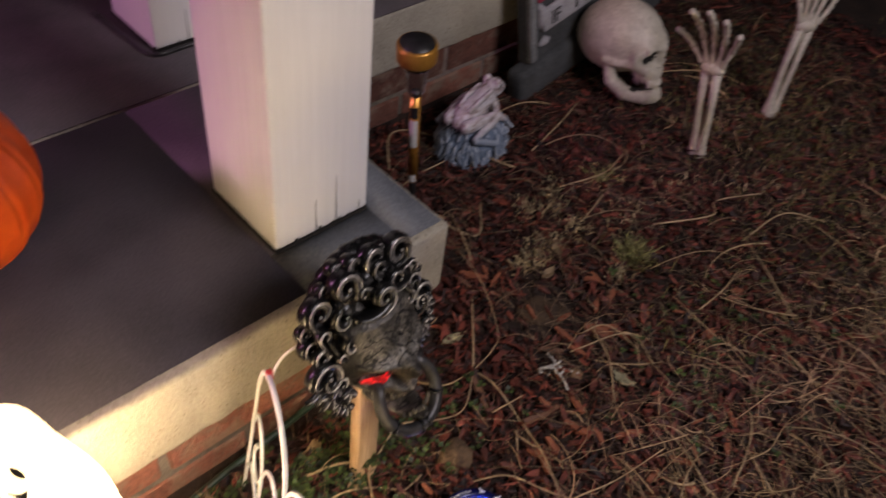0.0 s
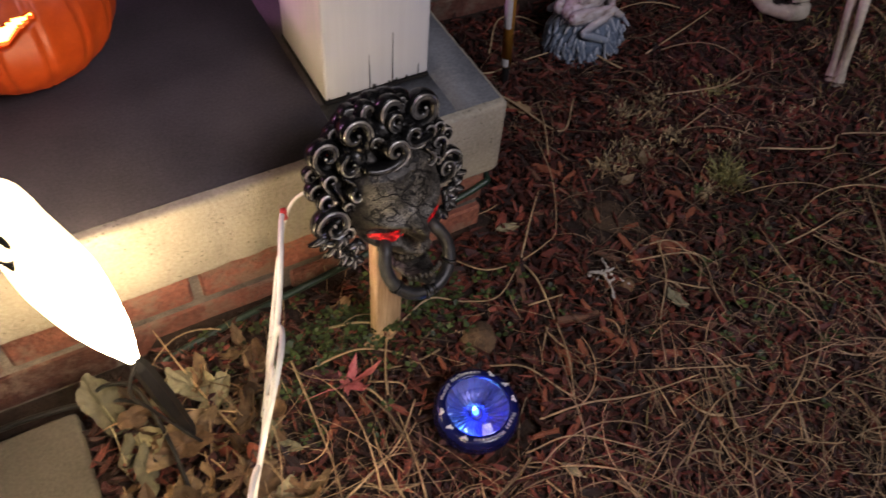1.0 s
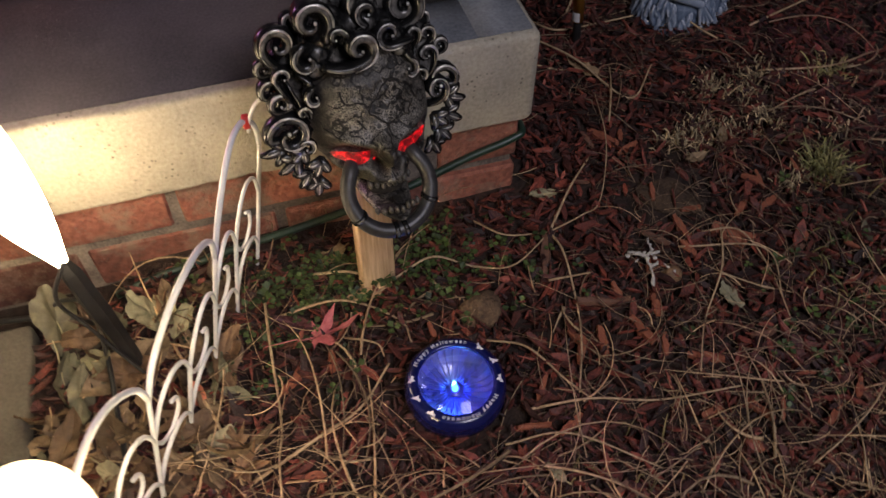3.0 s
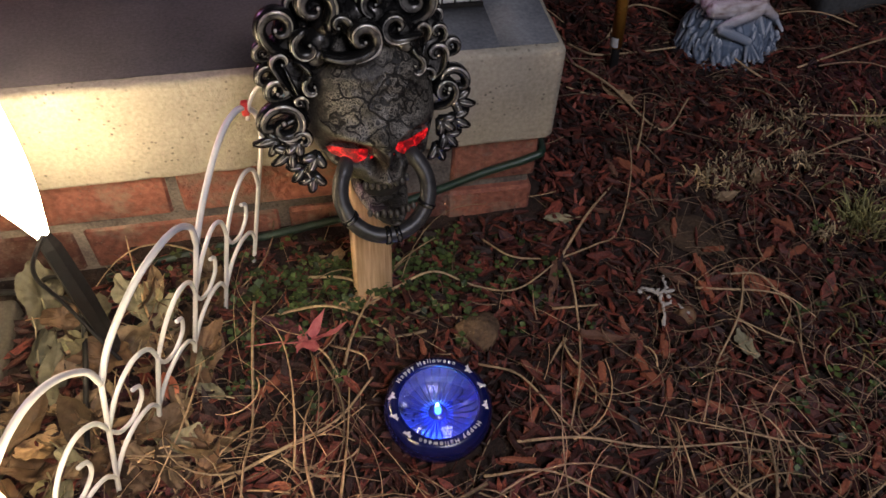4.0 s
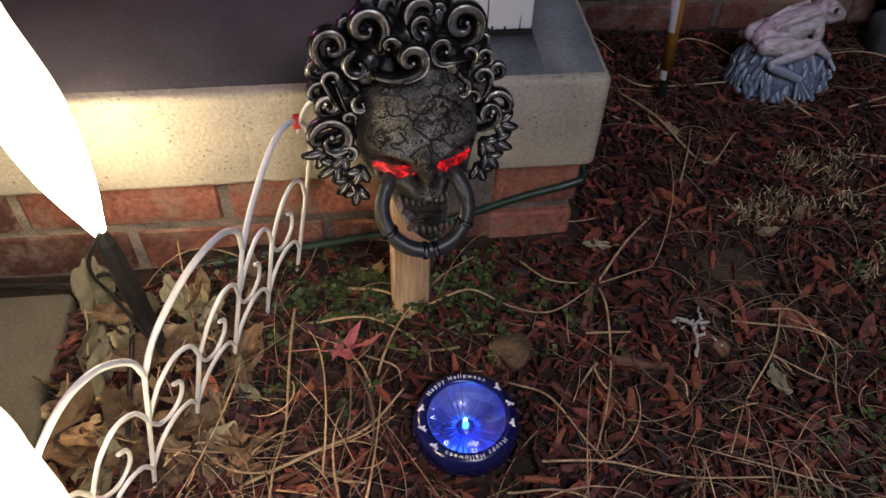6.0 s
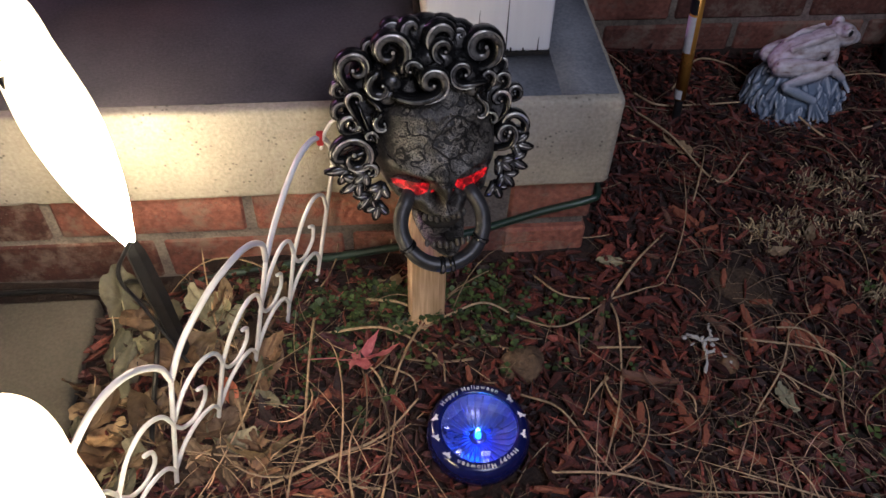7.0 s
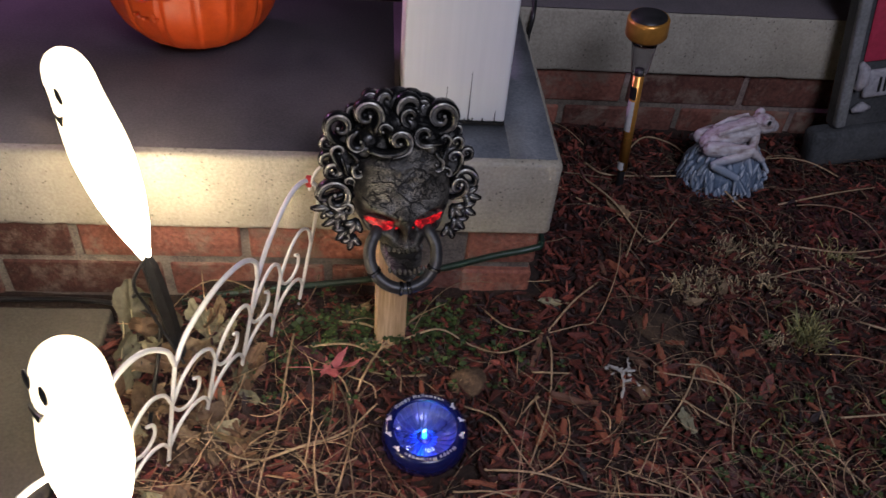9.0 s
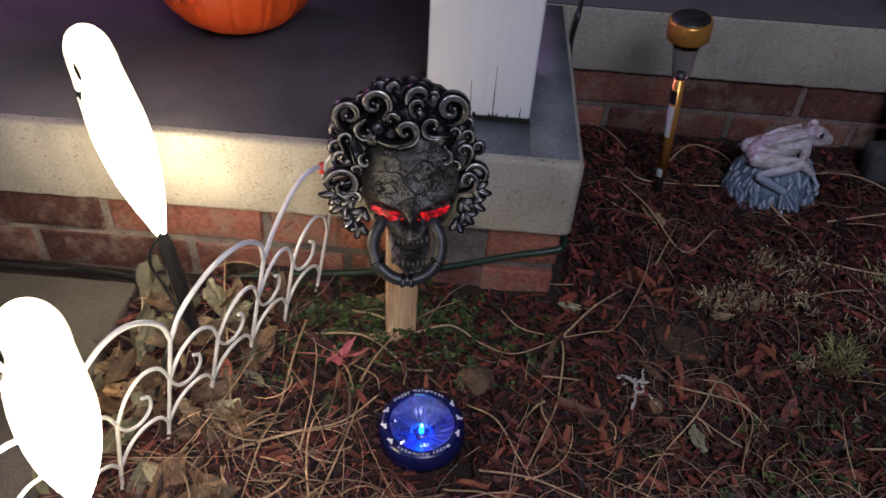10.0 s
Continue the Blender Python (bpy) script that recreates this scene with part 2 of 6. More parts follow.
def cracked():
    m = bpy.data.materials.new("cracked_black_bone")
    m.use_nodes = True
    nt = m.node_tree
    bsdf = nt.nodes["Principled BSDF"]
    co = nt.nodes.new("ShaderNodeTexCoord").outputs["Object"]
    n1 = noise_tex(nt, 560, 8, 0.65, vec=co)
    warp = nt.nodes.new("ShaderNodeMix")
    warp.data_type = "VECTOR"
    warp.inputs[0].default_value = 0.05
    nz = nt.nodes.new("ShaderNodeTexNoise")
    nz.inputs["Scale"].default_value = 60
    nt.links.new(co, nz.inputs["Vector"])
    nt.links.new(co, warp.inputs[4])
    nt.links.new(nz.outputs["Color"], warp.inputs[5])
    vor = nt.nodes.new("ShaderNodeTexVoronoi")
    vor.feature = "DISTANCE_TO_EDGE"
    vor.inputs["Scale"].default_value = 33
    nt.links.new(warp.outputs[1], vor.inputs["Vector"])
    crack = ramp(nt, vor.outputs["Distance"], [(0.0, (0, 0, 0)), (0.025, (0.0, 0.0, 0.0)), (0.045, (1, 1, 1))])
    rub = ramp(nt, noise_tex(nt, 34, 4, 0.6, vec=co), [(0.42, (0.03, 0.03, 0.03)), (0.60, (0.85, 0.85, 0.85))])
    grit = ramp(nt, n1, [(0.36, (0.008, 0.0075, 0.007)), (0.52, (0.024, 0.022, 0.019)), (0.68, (0.075, 0.068, 0.058))])
    web = nt.nodes.new("ShaderNodeTexVoronoi")
    web.feature = "DISTANCE_TO_EDGE"
    web.inputs["Scale"].default_value = 330
    nt.links.new(warp.outputs[1], web.inputs["Vector"])
    lines = ramp(nt, web.outputs["Distance"], [(0.0, (1, 1, 1)), (0.06, (0.7, 0.7, 0.7)), (0.16, (0, 0, 0))])
    lines = mixc(nt, 1.0, lines, rub, "MULTIPLY")
    skin = mixc(nt, lines, grit, (0.30, 0.275, 0.235))
    nt.links.new(mixc(nt, crack, (0.008, 0.007, 0.006), skin), bsdf.inputs["Base Color"])
    bsdf.inputs["Roughness"].default_value, bsdf.inputs["Metallic"].default_value = 0.5, 0.25
    b1, b2 = nt.nodes.new("ShaderNodeBump"), nt.nodes.new("ShaderNodeBump")
    b1.inputs["Strength"].default_value, b1.inputs["Distance"].default_value = 0.3, 0.001
    b2.inputs["Strength"].default_value, b2.inputs["Distance"].default_value = 0.7, 0.002
    nt.links.new(n1, b1.inputs["Height"])
    nt.links.new(crack, b2.inputs["Height"])
    nt.links.new(b1.outputs[0], b2.inputs["Normal"])
    nt.links.new(b2.outputs[0], bsdf.inputs["Normal"])
    return m


def frog_paint():
    m = bpy.data.materials.new("frog_resin")
    m.use_nodes = True
    nt = m.node_tree
    bsdf = nt.nodes["Principled BSDF"]
    co = nt.nodes.new("ShaderNodeTexCoord").outputs["Object"]
    geo = nt.nodes.new("ShaderNodeNewGeometry")
    sep = nt.nodes.new("ShaderNodeSeparateXYZ")
    nt.links.new(co, sep.inputs[0])
    n1 = noise_tex(nt, 120, vec=co)
    # base colour follows pointiness: dark blue crevices, pale ridges
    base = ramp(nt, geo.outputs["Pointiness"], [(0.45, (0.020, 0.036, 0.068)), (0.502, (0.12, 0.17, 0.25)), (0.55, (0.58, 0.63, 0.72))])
    skin = ramp(nt, n1, [(0.36, (0.45, 0.42, 0.44)), (0.64, (0.61, 0.59, 0.61))])
    high = ramp(nt, sep.outputs["Z"], [(0.083, (0, 0, 0)), (0.097, (1, 1, 1))])
    bands = nt.nodes.new("ShaderNodeTexNoise")
    bands.inputs["Scale"].default_value, bands.inputs["Detail"].default_value = 1.0, 5
    grain = nt.nodes.new("ShaderNodeMapping")
    grain.inputs["Scale"].default_value = (22, 150, 150)
    nt.links.new(co, grain.inputs[0])
    nt.links.new(grain.outputs[0], bands.inputs["Vector"])
    streak = ramp(nt, bands.outputs["Fac"], [(0.40, (1.05, 1.05, 1.08)), (0.54, (0.88, 0.82, 0.80)), (0.70, (0.36, 0.25, 0.22))])
    skin = mixc(nt, 1.0, skin, streak, "MULTIPLY")
    # shade painted into the skin's creases, its ridges lightened
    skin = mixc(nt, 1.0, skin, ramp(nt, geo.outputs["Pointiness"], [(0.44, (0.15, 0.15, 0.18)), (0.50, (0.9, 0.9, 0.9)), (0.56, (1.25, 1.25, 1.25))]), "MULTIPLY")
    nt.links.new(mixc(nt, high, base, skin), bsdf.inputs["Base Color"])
    bsdf.inputs["Roughness"].default_value = 0.55
    bump = nt.nodes.new("ShaderNodeBump")
    bump.inputs["Strength"].default_value, bump.inputs["Distance"].default_value = 0.4, 0.002
    nt.links.new(n1, bump.inputs["Height"])
    nt.links.new(bump.outputs[0], bsdf.inputs["Normal"])
    return m


TOOTH = mat("worn_tooth", (0.018, 0.017, 0.015), (0.15, 0.14, 0.12), 0.45, metal=0.3, fine=420, coarse=120, bump=0.4)
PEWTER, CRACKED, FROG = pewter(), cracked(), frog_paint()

# ---------------------------------------------------------------- mesh helpers


class Build:
    """Collects vertices and faces of one mesh."""

    def __init__(self):
        self.v, self.f = [], []

    def tube(self, points, radii, n=8, caps=True):
        pts = [Vector(p) for p in points]
        radii = [radii] * len(pts) if isinstance(radii, (int, float)) else radii
        base, side = len(self.v), None
        for i, p in enumerate(pts):
            d = (pts[min(i + 1, len(pts) - 1)] - pts[max(i - 1, 0)]).normalized()
            if side is None:
                side = d.orthogonal().normalized()
            side = (side - d * side.dot(d)).normalized()
            other = d.cross(side)
            for k in range(n):
                a = 2 * math.pi * k / n
                self.v.append(p + (side * math.cos(a) + other * math.sin(a)) * radii[i])
        for i in range(len(pts) - 1):
            for k in range(n):
                a, b = base + i * n + k, base + i * n + (k + 1) % n
                self.f.append((a, b, b + n, a + n))
        if caps:
            self.f.append(tuple(range(base + n - 1, base - 1, -1)))
            self.f.append(tuple(range(base + (len(pts) - 1) * n, base + len(pts) * n)))
        return self

    def ball(self, c, r, n=10, m=None):
        """An ellipsoid; r one radius or three; m turns it."""
        r = (r, r, r) if isinstance(r, (int, float)) else r
        base, rings = len(self.v), n // 2
        for i in range(rings + 1):
            th = math.pi * i / rings
            for k in range(n):
                ph = 2 * math.pi * k / n
                p = Vector((r[0] * math.sin(th) * math.cos(ph), r[1] * math.sin(th) * math.sin(ph), r[2] * math.cos(th)))
                self.v.append(Vector(c) + (m @ p if m else p))
        for i in range(rings):
            for k in range(n):
                a, b = base + i * n + k, base + i * n + (k + 1) % n
                self.f.append((a, a + n, b + n, b))
        return self

    def lathe(self, profile, n=32, centre=(0, 0)):
        """Turns (r, z) pairs round the z axis."""
        base = len(self.v)
        for r, z in profile:
            for k in range(n):
                a = 2 * math.pi * k / n
                self.v.append(Vector((centre[0] + r * math.cos(a), centre[1] + r * math.sin(a), z)))
        for i in range(len(profile) - 1):
            for k in range(n):
                a, b = base + i * n + k, base + i * n + (k + 1) % n
                self.f.append((a, b, b + n, a + n))
        return self

    def box(self, lo, hi, bevel=0.0, seg=2):
        bm = bmesh.new()
        bmesh.ops.create_cube(bm, size=1)
        lo, hi = Vector(lo), Vector(hi)
        for v in bm.verts:
            v.co = Vector([(lo[i] + hi[i]) / 2 + v.co[i] * (hi[i] - lo[i]) for i in range(3)])
        if bevel:
            bmesh.ops.bevel(bm, geom=bm.edges[:], offset=bevel, segments=seg, profile=0.5, affect="EDGES")
        self.add(bm)
        return self

    def add(self, bm):
        base = len(self.v)
        bm.verts.index_update()
        self.v += [v.co.copy() for v in bm.verts]
        self.f += [tuple(base + v.index for v in f.verts) for f in bm.faces]
        bm.free()
        return self

    def plate(self, outline, thick):
        """A flat outline in x, y given a thickness downwards."""
        base, n = len(self.v), len(outline)
        self.v += [Vector((x, y, 0)) for x, y in outline] + [Vector((x, y, -thick)) for x, y in outline]
        self.f.append(tuple(range(base, base + n)))
        self.f.append(tuple(range(base + 2 * n - 1, base + n - 1, -1)))
        for i in range(n):
            j = (i + 1) % n
            self.f.append((base + i, base + n + i, base + n + j, base + j))
        return self

    def turned(self, m, start=0):
        for i in range(start, len(self.v)):
            self.v[i] = m @ Vector(self.v[i])
        return self

    def mesh(self, name, material, smooth=True):
        me = bpy.data.meshes.new(name)
        me.from_pydata([tuple(v) for v in self.v], [], self.f)
        me.materials.append(material)
        me.polygons.foreach_set("use_smooth", [smooth] * len(me.polygons))
        me.update()
        return me


def part(name, build, material, parent=None, label="", smooth=True, at=None):
    """One mesh object, under a thing or a part."""
    me = build.mesh(name, material, smooth) if isinstance(build, Build) else build
    ob = new(name, me)
    if parent:
        ob.parent = parent
    if at is not None:
        ob.matrix_basis = at
    if label:
        ob["label"] = label
    return ob


def thing(name, label, category, at=None, group="", kind=""):
    ob = new(name)
    ob.empty_display_size = 0.02
    if at is not None:
        ob.matrix_basis = at
    return tagged(ob, label, category, group, kind)


def big_mesh(name, verts, quads, material, smooth=False):
    """A mesh straight from arrays."""
    me = bpy.data.meshes.new(name)
    me.vertices.add(len(verts))
    me.vertices.foreach_set("co", np.asarray(verts, dtype=np.float32).ravel())
    k = quads.shape[1]
    me.loops.add(quads.size)
    me.loops.foreach_set("vertex_index", quads.astype(np.int32).ravel())
    me.polygons.add(len(quads))
    me.polygons.foreach_set("loop_start", np.arange(0, quads.size, k, dtype=np.int32))
    me.polygons.foreach_set("use_smooth", np.full(len(quads), smooth))
    me.update(calc_edges=True)
    me.validate()
    me.materials.append(material)
    return me


def smooth_line(points, n=8):
    """A soft line through points (Catmull-Rom)."""
    p = [Vector(q) for q in points]
    p = [p[0] * 2 - p[1]] + p + [p[-1] * 2 - p[-2]]
    out = []
    for i in range(1, len(p) - 2):
        for k in range(n):
            t = k / n
            a, b, c, d = p[i - 1], p[i], p[i + 1], p[i + 2]
            out.append(0.5 * (2 * b + (c - a) * t + (2 * a - 5 * b + 4 * c - d) * t * t + (3 * b - a - 3 * c + d) * t ** 3))
    return out + [p[-2]]


RNG = np.random.default_rng(7)
R = random.Random(11)
STEP_TOP, STEP_LOW, BACK_Y = 0.205, 0.099, 0.395


def ground_z(x, y):
    """Height of the mulch bed: low humps, sinking a little towards the wall."""
    near = 0.006 * noise.noise((x * 5, y * 5, 0.3)) + 0.003 * noise.noise((x * 17, y * 17, 1.7))
    mound = 0.009 * math.exp(-(((x + 0.185) / 0.07) ** 2) - (((y + 0.085) / 0.05) ** 2))
    hollow = 0.024 * math.exp(-(((x - 0.34) / 0.16) ** 2) - (((y - 0.32) / 0.11) ** 2))
    gap = 0.028 if x < -0.43 and y > -0.045 else 0.0
    return near - 0.004 + mound - hollow - gap


# ---------------------------------------------------------------- ground, porch, walls


def ground():
    def line(lo, hi, step, far):
        inner = list(np.arange(lo, hi, step))
        out, d = [], step
        while d < far:
            d *= 1.6
            out.append(d)
        return np.array([lo - d for d in out[::-1]] + inner + [hi + d for d in out])

    xs, ys = line(-1.1, 1.5, 0.02, 60), line(-1.0, 0.5, 0.02, 60)
    verts = [(x, y, ground_z(x, y)) for y in ys for x in xs]
    n = len(xs)
    i, j = np.meshgrid(np.arange(len(ys) - 1), np.arange(n - 1), indexing="ij")
    a = (i * n + j).ravel()
    quads = np.stack([a, a + 1, a + n + 1, a + n], 1)
    tagged(new("ground", big_mesh("ground", verts, quads, SOIL, True)), "dark damp soil under the mulch bed", "ground", kind="structure")


ground()


def slab(name, lo, hi, label):
    """A cast slab with rounded, slightly broken edges."""
    bm = bmesh.new()
    bmesh.ops.create_cube(bm, size=1)
    lo, hi = Vector(lo), Vector(hi)
    for v in bm.verts:
        v.co = Vector([(lo[i] + hi[i]) / 2 + v.co[i] * (hi[i] - lo[i]) for i in range(3)])
    bmesh.ops.bevel(bm, geom=bm.edges[:], offset=0.006, segments=3, profile=0.5, affect="EDGES")
    for axis, a, e in ((0, -0.9, 1.0), (1, 0.0, 0.45)):
        for k in np.arange(a, e, 0.008):
            if lo[axis] + 0.01 < k < hi[axis] - 0.01:
                at, way = Vector((0, 0, 0)), Vector((0, 0, 0))
                at[axis], way[axis] = k, 1
                bmesh.ops.bisect_plane(bm, geom=bm.verts[:] + bm.edges[:] + bm.faces[:], plane_co=at, plane_no=way)
    for v in bm.verts:
        near = sum(min(v.co[i] - lo[i], hi[i] - v.co[i]) < 0.0075 for i in range(3))
        if near > 1:
            dent = max(0.0, noise.noise(v.co * 45) * 0.0022 + noise.noise(v.co * 130) * 0.0014)
            mid = Vector([min(max(v.co[i], lo[i] + 0.03), hi[i] - 0.03) for i in range(3)])
            v.co += (mid - v.co).normalized() * dent
    ob = part(name, Build().add(bm), CONCRETE)
    return tagged(ob, label, "slab", kind="structure")


slab("porch_slab_1", (-2.6, 0.0, STEP_LOW), (0.006, BACK_Y - 0.002, STEP_TOP), "pitted poured concrete porch step with a rounded edge")
slab("porch_slab_2", (-2.6, BACK_Y + 0.002, STEP_LOW), (3.0, 3.0, STEP_TOP), "pitted poured concrete porch floor edge")
PAINT_TOP = STEP_TOP + 0.0012
for nm, lo, hi in (("porch_paint_1", (-2.6, 0.013), (-0.184, BACK_Y - 0.004)), ("porch_paint_2", (-2.6, BACK_Y + 0.004), (3.0, 3.0)), ("porch_paint_3", (-0.184, 0.078), (-0.054, BACK_Y - 0.004))):
    tagged(part(nm, Build().box((*lo, STEP_TOP - 0.001), (*hi, PAINT_TOP)), PAINT_GREY), "worn grey paint on the porch floor", "floor", kind="structure")
# step end beside the post: its shadow laid down as floor colour
for nm, lo, hi in (("porch_edge_1", (-0.184, 0.010), (-0.054, 0.078)), ("porch_edge_2", (-0.054, 0.010), (0.0, BACK_Y - 0.004))):
    tagged(part(nm, Build().box((*lo, STEP_TOP - 0.001), (*hi, STEP_TOP + 0.0008)), PAINT_SHADED), "worn blue-grey end of the porch step, post's shade in its colour", "floor", kind="structure")

# the mortar cores behind the bricks
for nm, lo, hi in (("wall_front", (-2.6, 0.0195, -0.2), (-0.008, 0.38, STEP_LOW)), ("wall_back", (-0.02, BACK_Y + 0.0195, -0.2), (3.0, 0.9, STEP_LOW))):
    tagged(part(nm, Build().box(lo, hi), MORTAR), "old red brick foundation wall with pale mortar", "wall", kind="structure")
WALL_FRONT, WALL_BACK = bpy.data.objects["wall_front"], bpy.data.objects["wall_back"]
tagged(part("wall_house", Build().box((-2.6, 2.2, 0.2), (3.0, 2.4, 3.0)), WHITE_WOOD), "white painted house wall behind the porch", "wall", kind="structure")

# concrete paver of the path beside the step
tagged(part("pavement", Build().box((-1.4, -1.6, -0.06), (-0.519, -0.036, 0.004), 0.006, 3), PAVER), "worn grey concrete path slab beside the bed", "pavement", kind="structure")

# ---------------------------------------------------------------- posts


def porch_post(x0, y0, w, d, label):
    ob = thing("porch_post", label, "post", pose(x0, y0, STEP_TOP + 0.001), group="porch posts")
    b = Build().box((0, 0, 0.0035), (w, d, 2.5), 0.003, 2)
    part("shaft", b, WHITE_WOOD, ob)
    # ragged dark rot along the foot
    foot = Build()
    n = 80
    for side in (0, 1):
        for k in range(n):
            a, e = k / n, (k + 1) / n
            h0 = 0.0034 + 0.0060 * R.random() ** 5
            if side == 0:
                foot.box((w * a, -0.0012, 0), (w * e, 0.002, h0))
            else:
                foot.box((-0.0012, d * a, 0), (0.002, d * e, 0.0034 + 0.002 * R.random()))
    foot.box((0.003, 0.003, 0), (w - 0.003, d - 0.003, 0.004))
    part("rotten_foot", foot, DARK_GAP, ob, "dark rotten bottom edge", smooth=False)
    for fx, top in ((0.42, 0.050), (0.64, 0.070), (0.90, 0.02)):
        c = Build()
        pts = [(w * fx + 0.0006 * noise.noise((z * 40, fx * 9, 0)), -0.0003, z) for z in np.linspace(0.004, top, 12)]
        c.tube(pts, [0.0006 * (1 - i / 13) + 0.00015 for i in range(12)], 5)
        part("crack", c, DARK_GAP, ob, "thin dark vertical crack", smooth=False)
    return ob


porch_post(-0.177, 0.076, 0.122, 0.124, "white painted wooden porch post with a cracked, rotting foot")
porch_post(-0.088, 0.488, 0.119, 0.122, "white painted wooden porch post with a black cable round its foot")

# ---------------------------------------------------------------- carved pumpkin


def pumpkin(x, y, z):
    ob = thing("pumpkin", "carved orange pumpkin with a glowing cut face on the porch", "pumpkin", pose(x, y, z, 0, 0, 0))
    rx, h, n, rings = 0.106, 0.176, 216, 108
    # carved openings: (angle, height, half width, half height, kind)
    cuts = [(-114, 0.60, 38, 0.105, "mouth"), (-112, 0.40, 2.2, 0.036, "tooth"), (-105, 0.41, 2.0, 0.034, "tooth"), (-119, 0.41, 2.0, 0.034, "tooth"), (-140, 0.88, 9, 0.06, "eye"), (-96, 0.88, 9, 0.06, "eye")]

    def cut(deg, f):
        for a, fc, hw, hh, kind in cuts:
            u, v = (deg - a) / hw, (f - fc) / hh
            if kind == "mouth":
                zig = 0.26 * (abs((u * 4) % 2 - 1) - 0.5)
                if abs(u) < 1 and abs(v - 0.9 * u * u + zig) < 0.55 * (1 - u * u) + 0.12:
                    return True
            elif kind == "eye" and abs(u) + abs(v) < 1:
                return True
            elif kind == "tooth" and abs(u) < 1 and abs(v) < 0.7 + 0.3 * math.sin(u * 9):
                return True
        return False

    def at(i, k, inset):
        th = math.pi * i / rings
        ph = 2 * math.pi * k / n
        rib = 1 - 0.035 * (abs(math.cos(ph * 8)) < 0.32) * (1 - abs(math.cos(ph * 8)) / 0.32) - 0.012 * math.cos(ph * 16)
        r = (rx - inset) * math.sin(th) ** 0.86 * rib
        zz = h * 0.5 * (1 - math.cos(th)) + 0.018 * math.exp(-((r / 0.03) ** 2)) * (1 if i < rings / 2 else -1.6)
        if i < 8:
            zz = max(0, zz)
        return Vector((r * math.cos(ph), r * math.sin(ph), zz + inset * 0.8 * (0.5 - i / rings)))

    b, idx = Build(), {}
    for s, inset in ((0, 0.0), (1, 0.014)):
        for i in range(rings + 1):
            for k in range(n):
                idx[s, i, k] = len(b.v)
                b.v.append(at(i, k, inset))
    hole = {(i, k): cut(((k + 0.5) * 360 / n + 180) % 360 - 180, 0.5 * (1 - math.cos(math.pi * (i + 0.5) / rings))) for i in range(rings) for k in range(n)}
    for (i, k), gone in hole.items():
        q = (k + 1) % n
        if not gone:
            b.f.append((idx[0, i, k], idx[0, i, q], idx[0, i + 1, q], idx[0, i + 1, k]))
            b.f.append((idx[1, i, k], idx[1, i + 1, k], idx[1, i + 1, q], idx[1, i, q]))
        else:
            for (di, dk, e0, e1) in ((-1, 0, (i, k), (i, q)), (1, 0, (i + 1, q), (i + 1, k)), (0, -1, (i + 1, k), (i, k)), (0, 1, (i, q), (i + 1, q))):
                if not hole.get((i + di, (k + dk) % n), False):
                    b.f.append((idx[0, *e0], idx[0, *e1], idx[1, *e1], idx[1, *e0]))
    part("shell", b, PUMPKIN, ob)
    part("candle_glow", Build().ball((0, 0, 0.07), (0.045, 0.045, 0.05), 16), PUMPKIN_GLOW, ob, "warm glowing light inside the pumpkin")
    stem = Build().tube([(0, 0, h - 0.022), (0.004, 0, h + 0.012), (0.016, 0.004, h + 0.04)], [0.019, 0.012, 0.011], 9)
    part("stem", stem, mat("pumpkin_stem", (0.12, 0.10, 0.04), (0.24, 0.2, 0.09), 0.8), ob, "dry brown stem")
    return ob


pumpkin(-0.438, 0.266, STEP_TOP + 0.001)

# ---------------------------------------------------------------- skull door knocker on a stake


def volute(cx, cz, r, way, start, rx, rz, lift, turns, squash):
    """The way of one cast lock: it leaves its root, swings round its heart and closes into it, rising to the front."""
    a0 = math.radians(start)
    first = Vector((cx + squash * r * math.cos(a0), lift, cz + r * math.sin(a0)))
    along = Vector((-math.sin(a0) * squash, 0, math.cos(a0))) * way
    root = Vector((rx, lift - 0.007, rz))
    ctrl = first - along * max(r * 0.8, (first - root).length * 0.55)
    pts = []
    for i in range(9):
        f = i / 9
        pts.append((1 - f) ** 2 * root + 2 * f * (1 - f) * ctrl + f * f * first)
    n = 24
    for i in range(n):
        f = i / (n - 1)
        a = a0 + way * f * turns * 2 * math.pi
        q = r * (1.0 - 0.80 * f ** 1.15)
        pts.append(Vector((cx + squash * q * math.cos(a), lift + 0.22 * r * f * f, cz + q * math.sin(a))))
    return pts


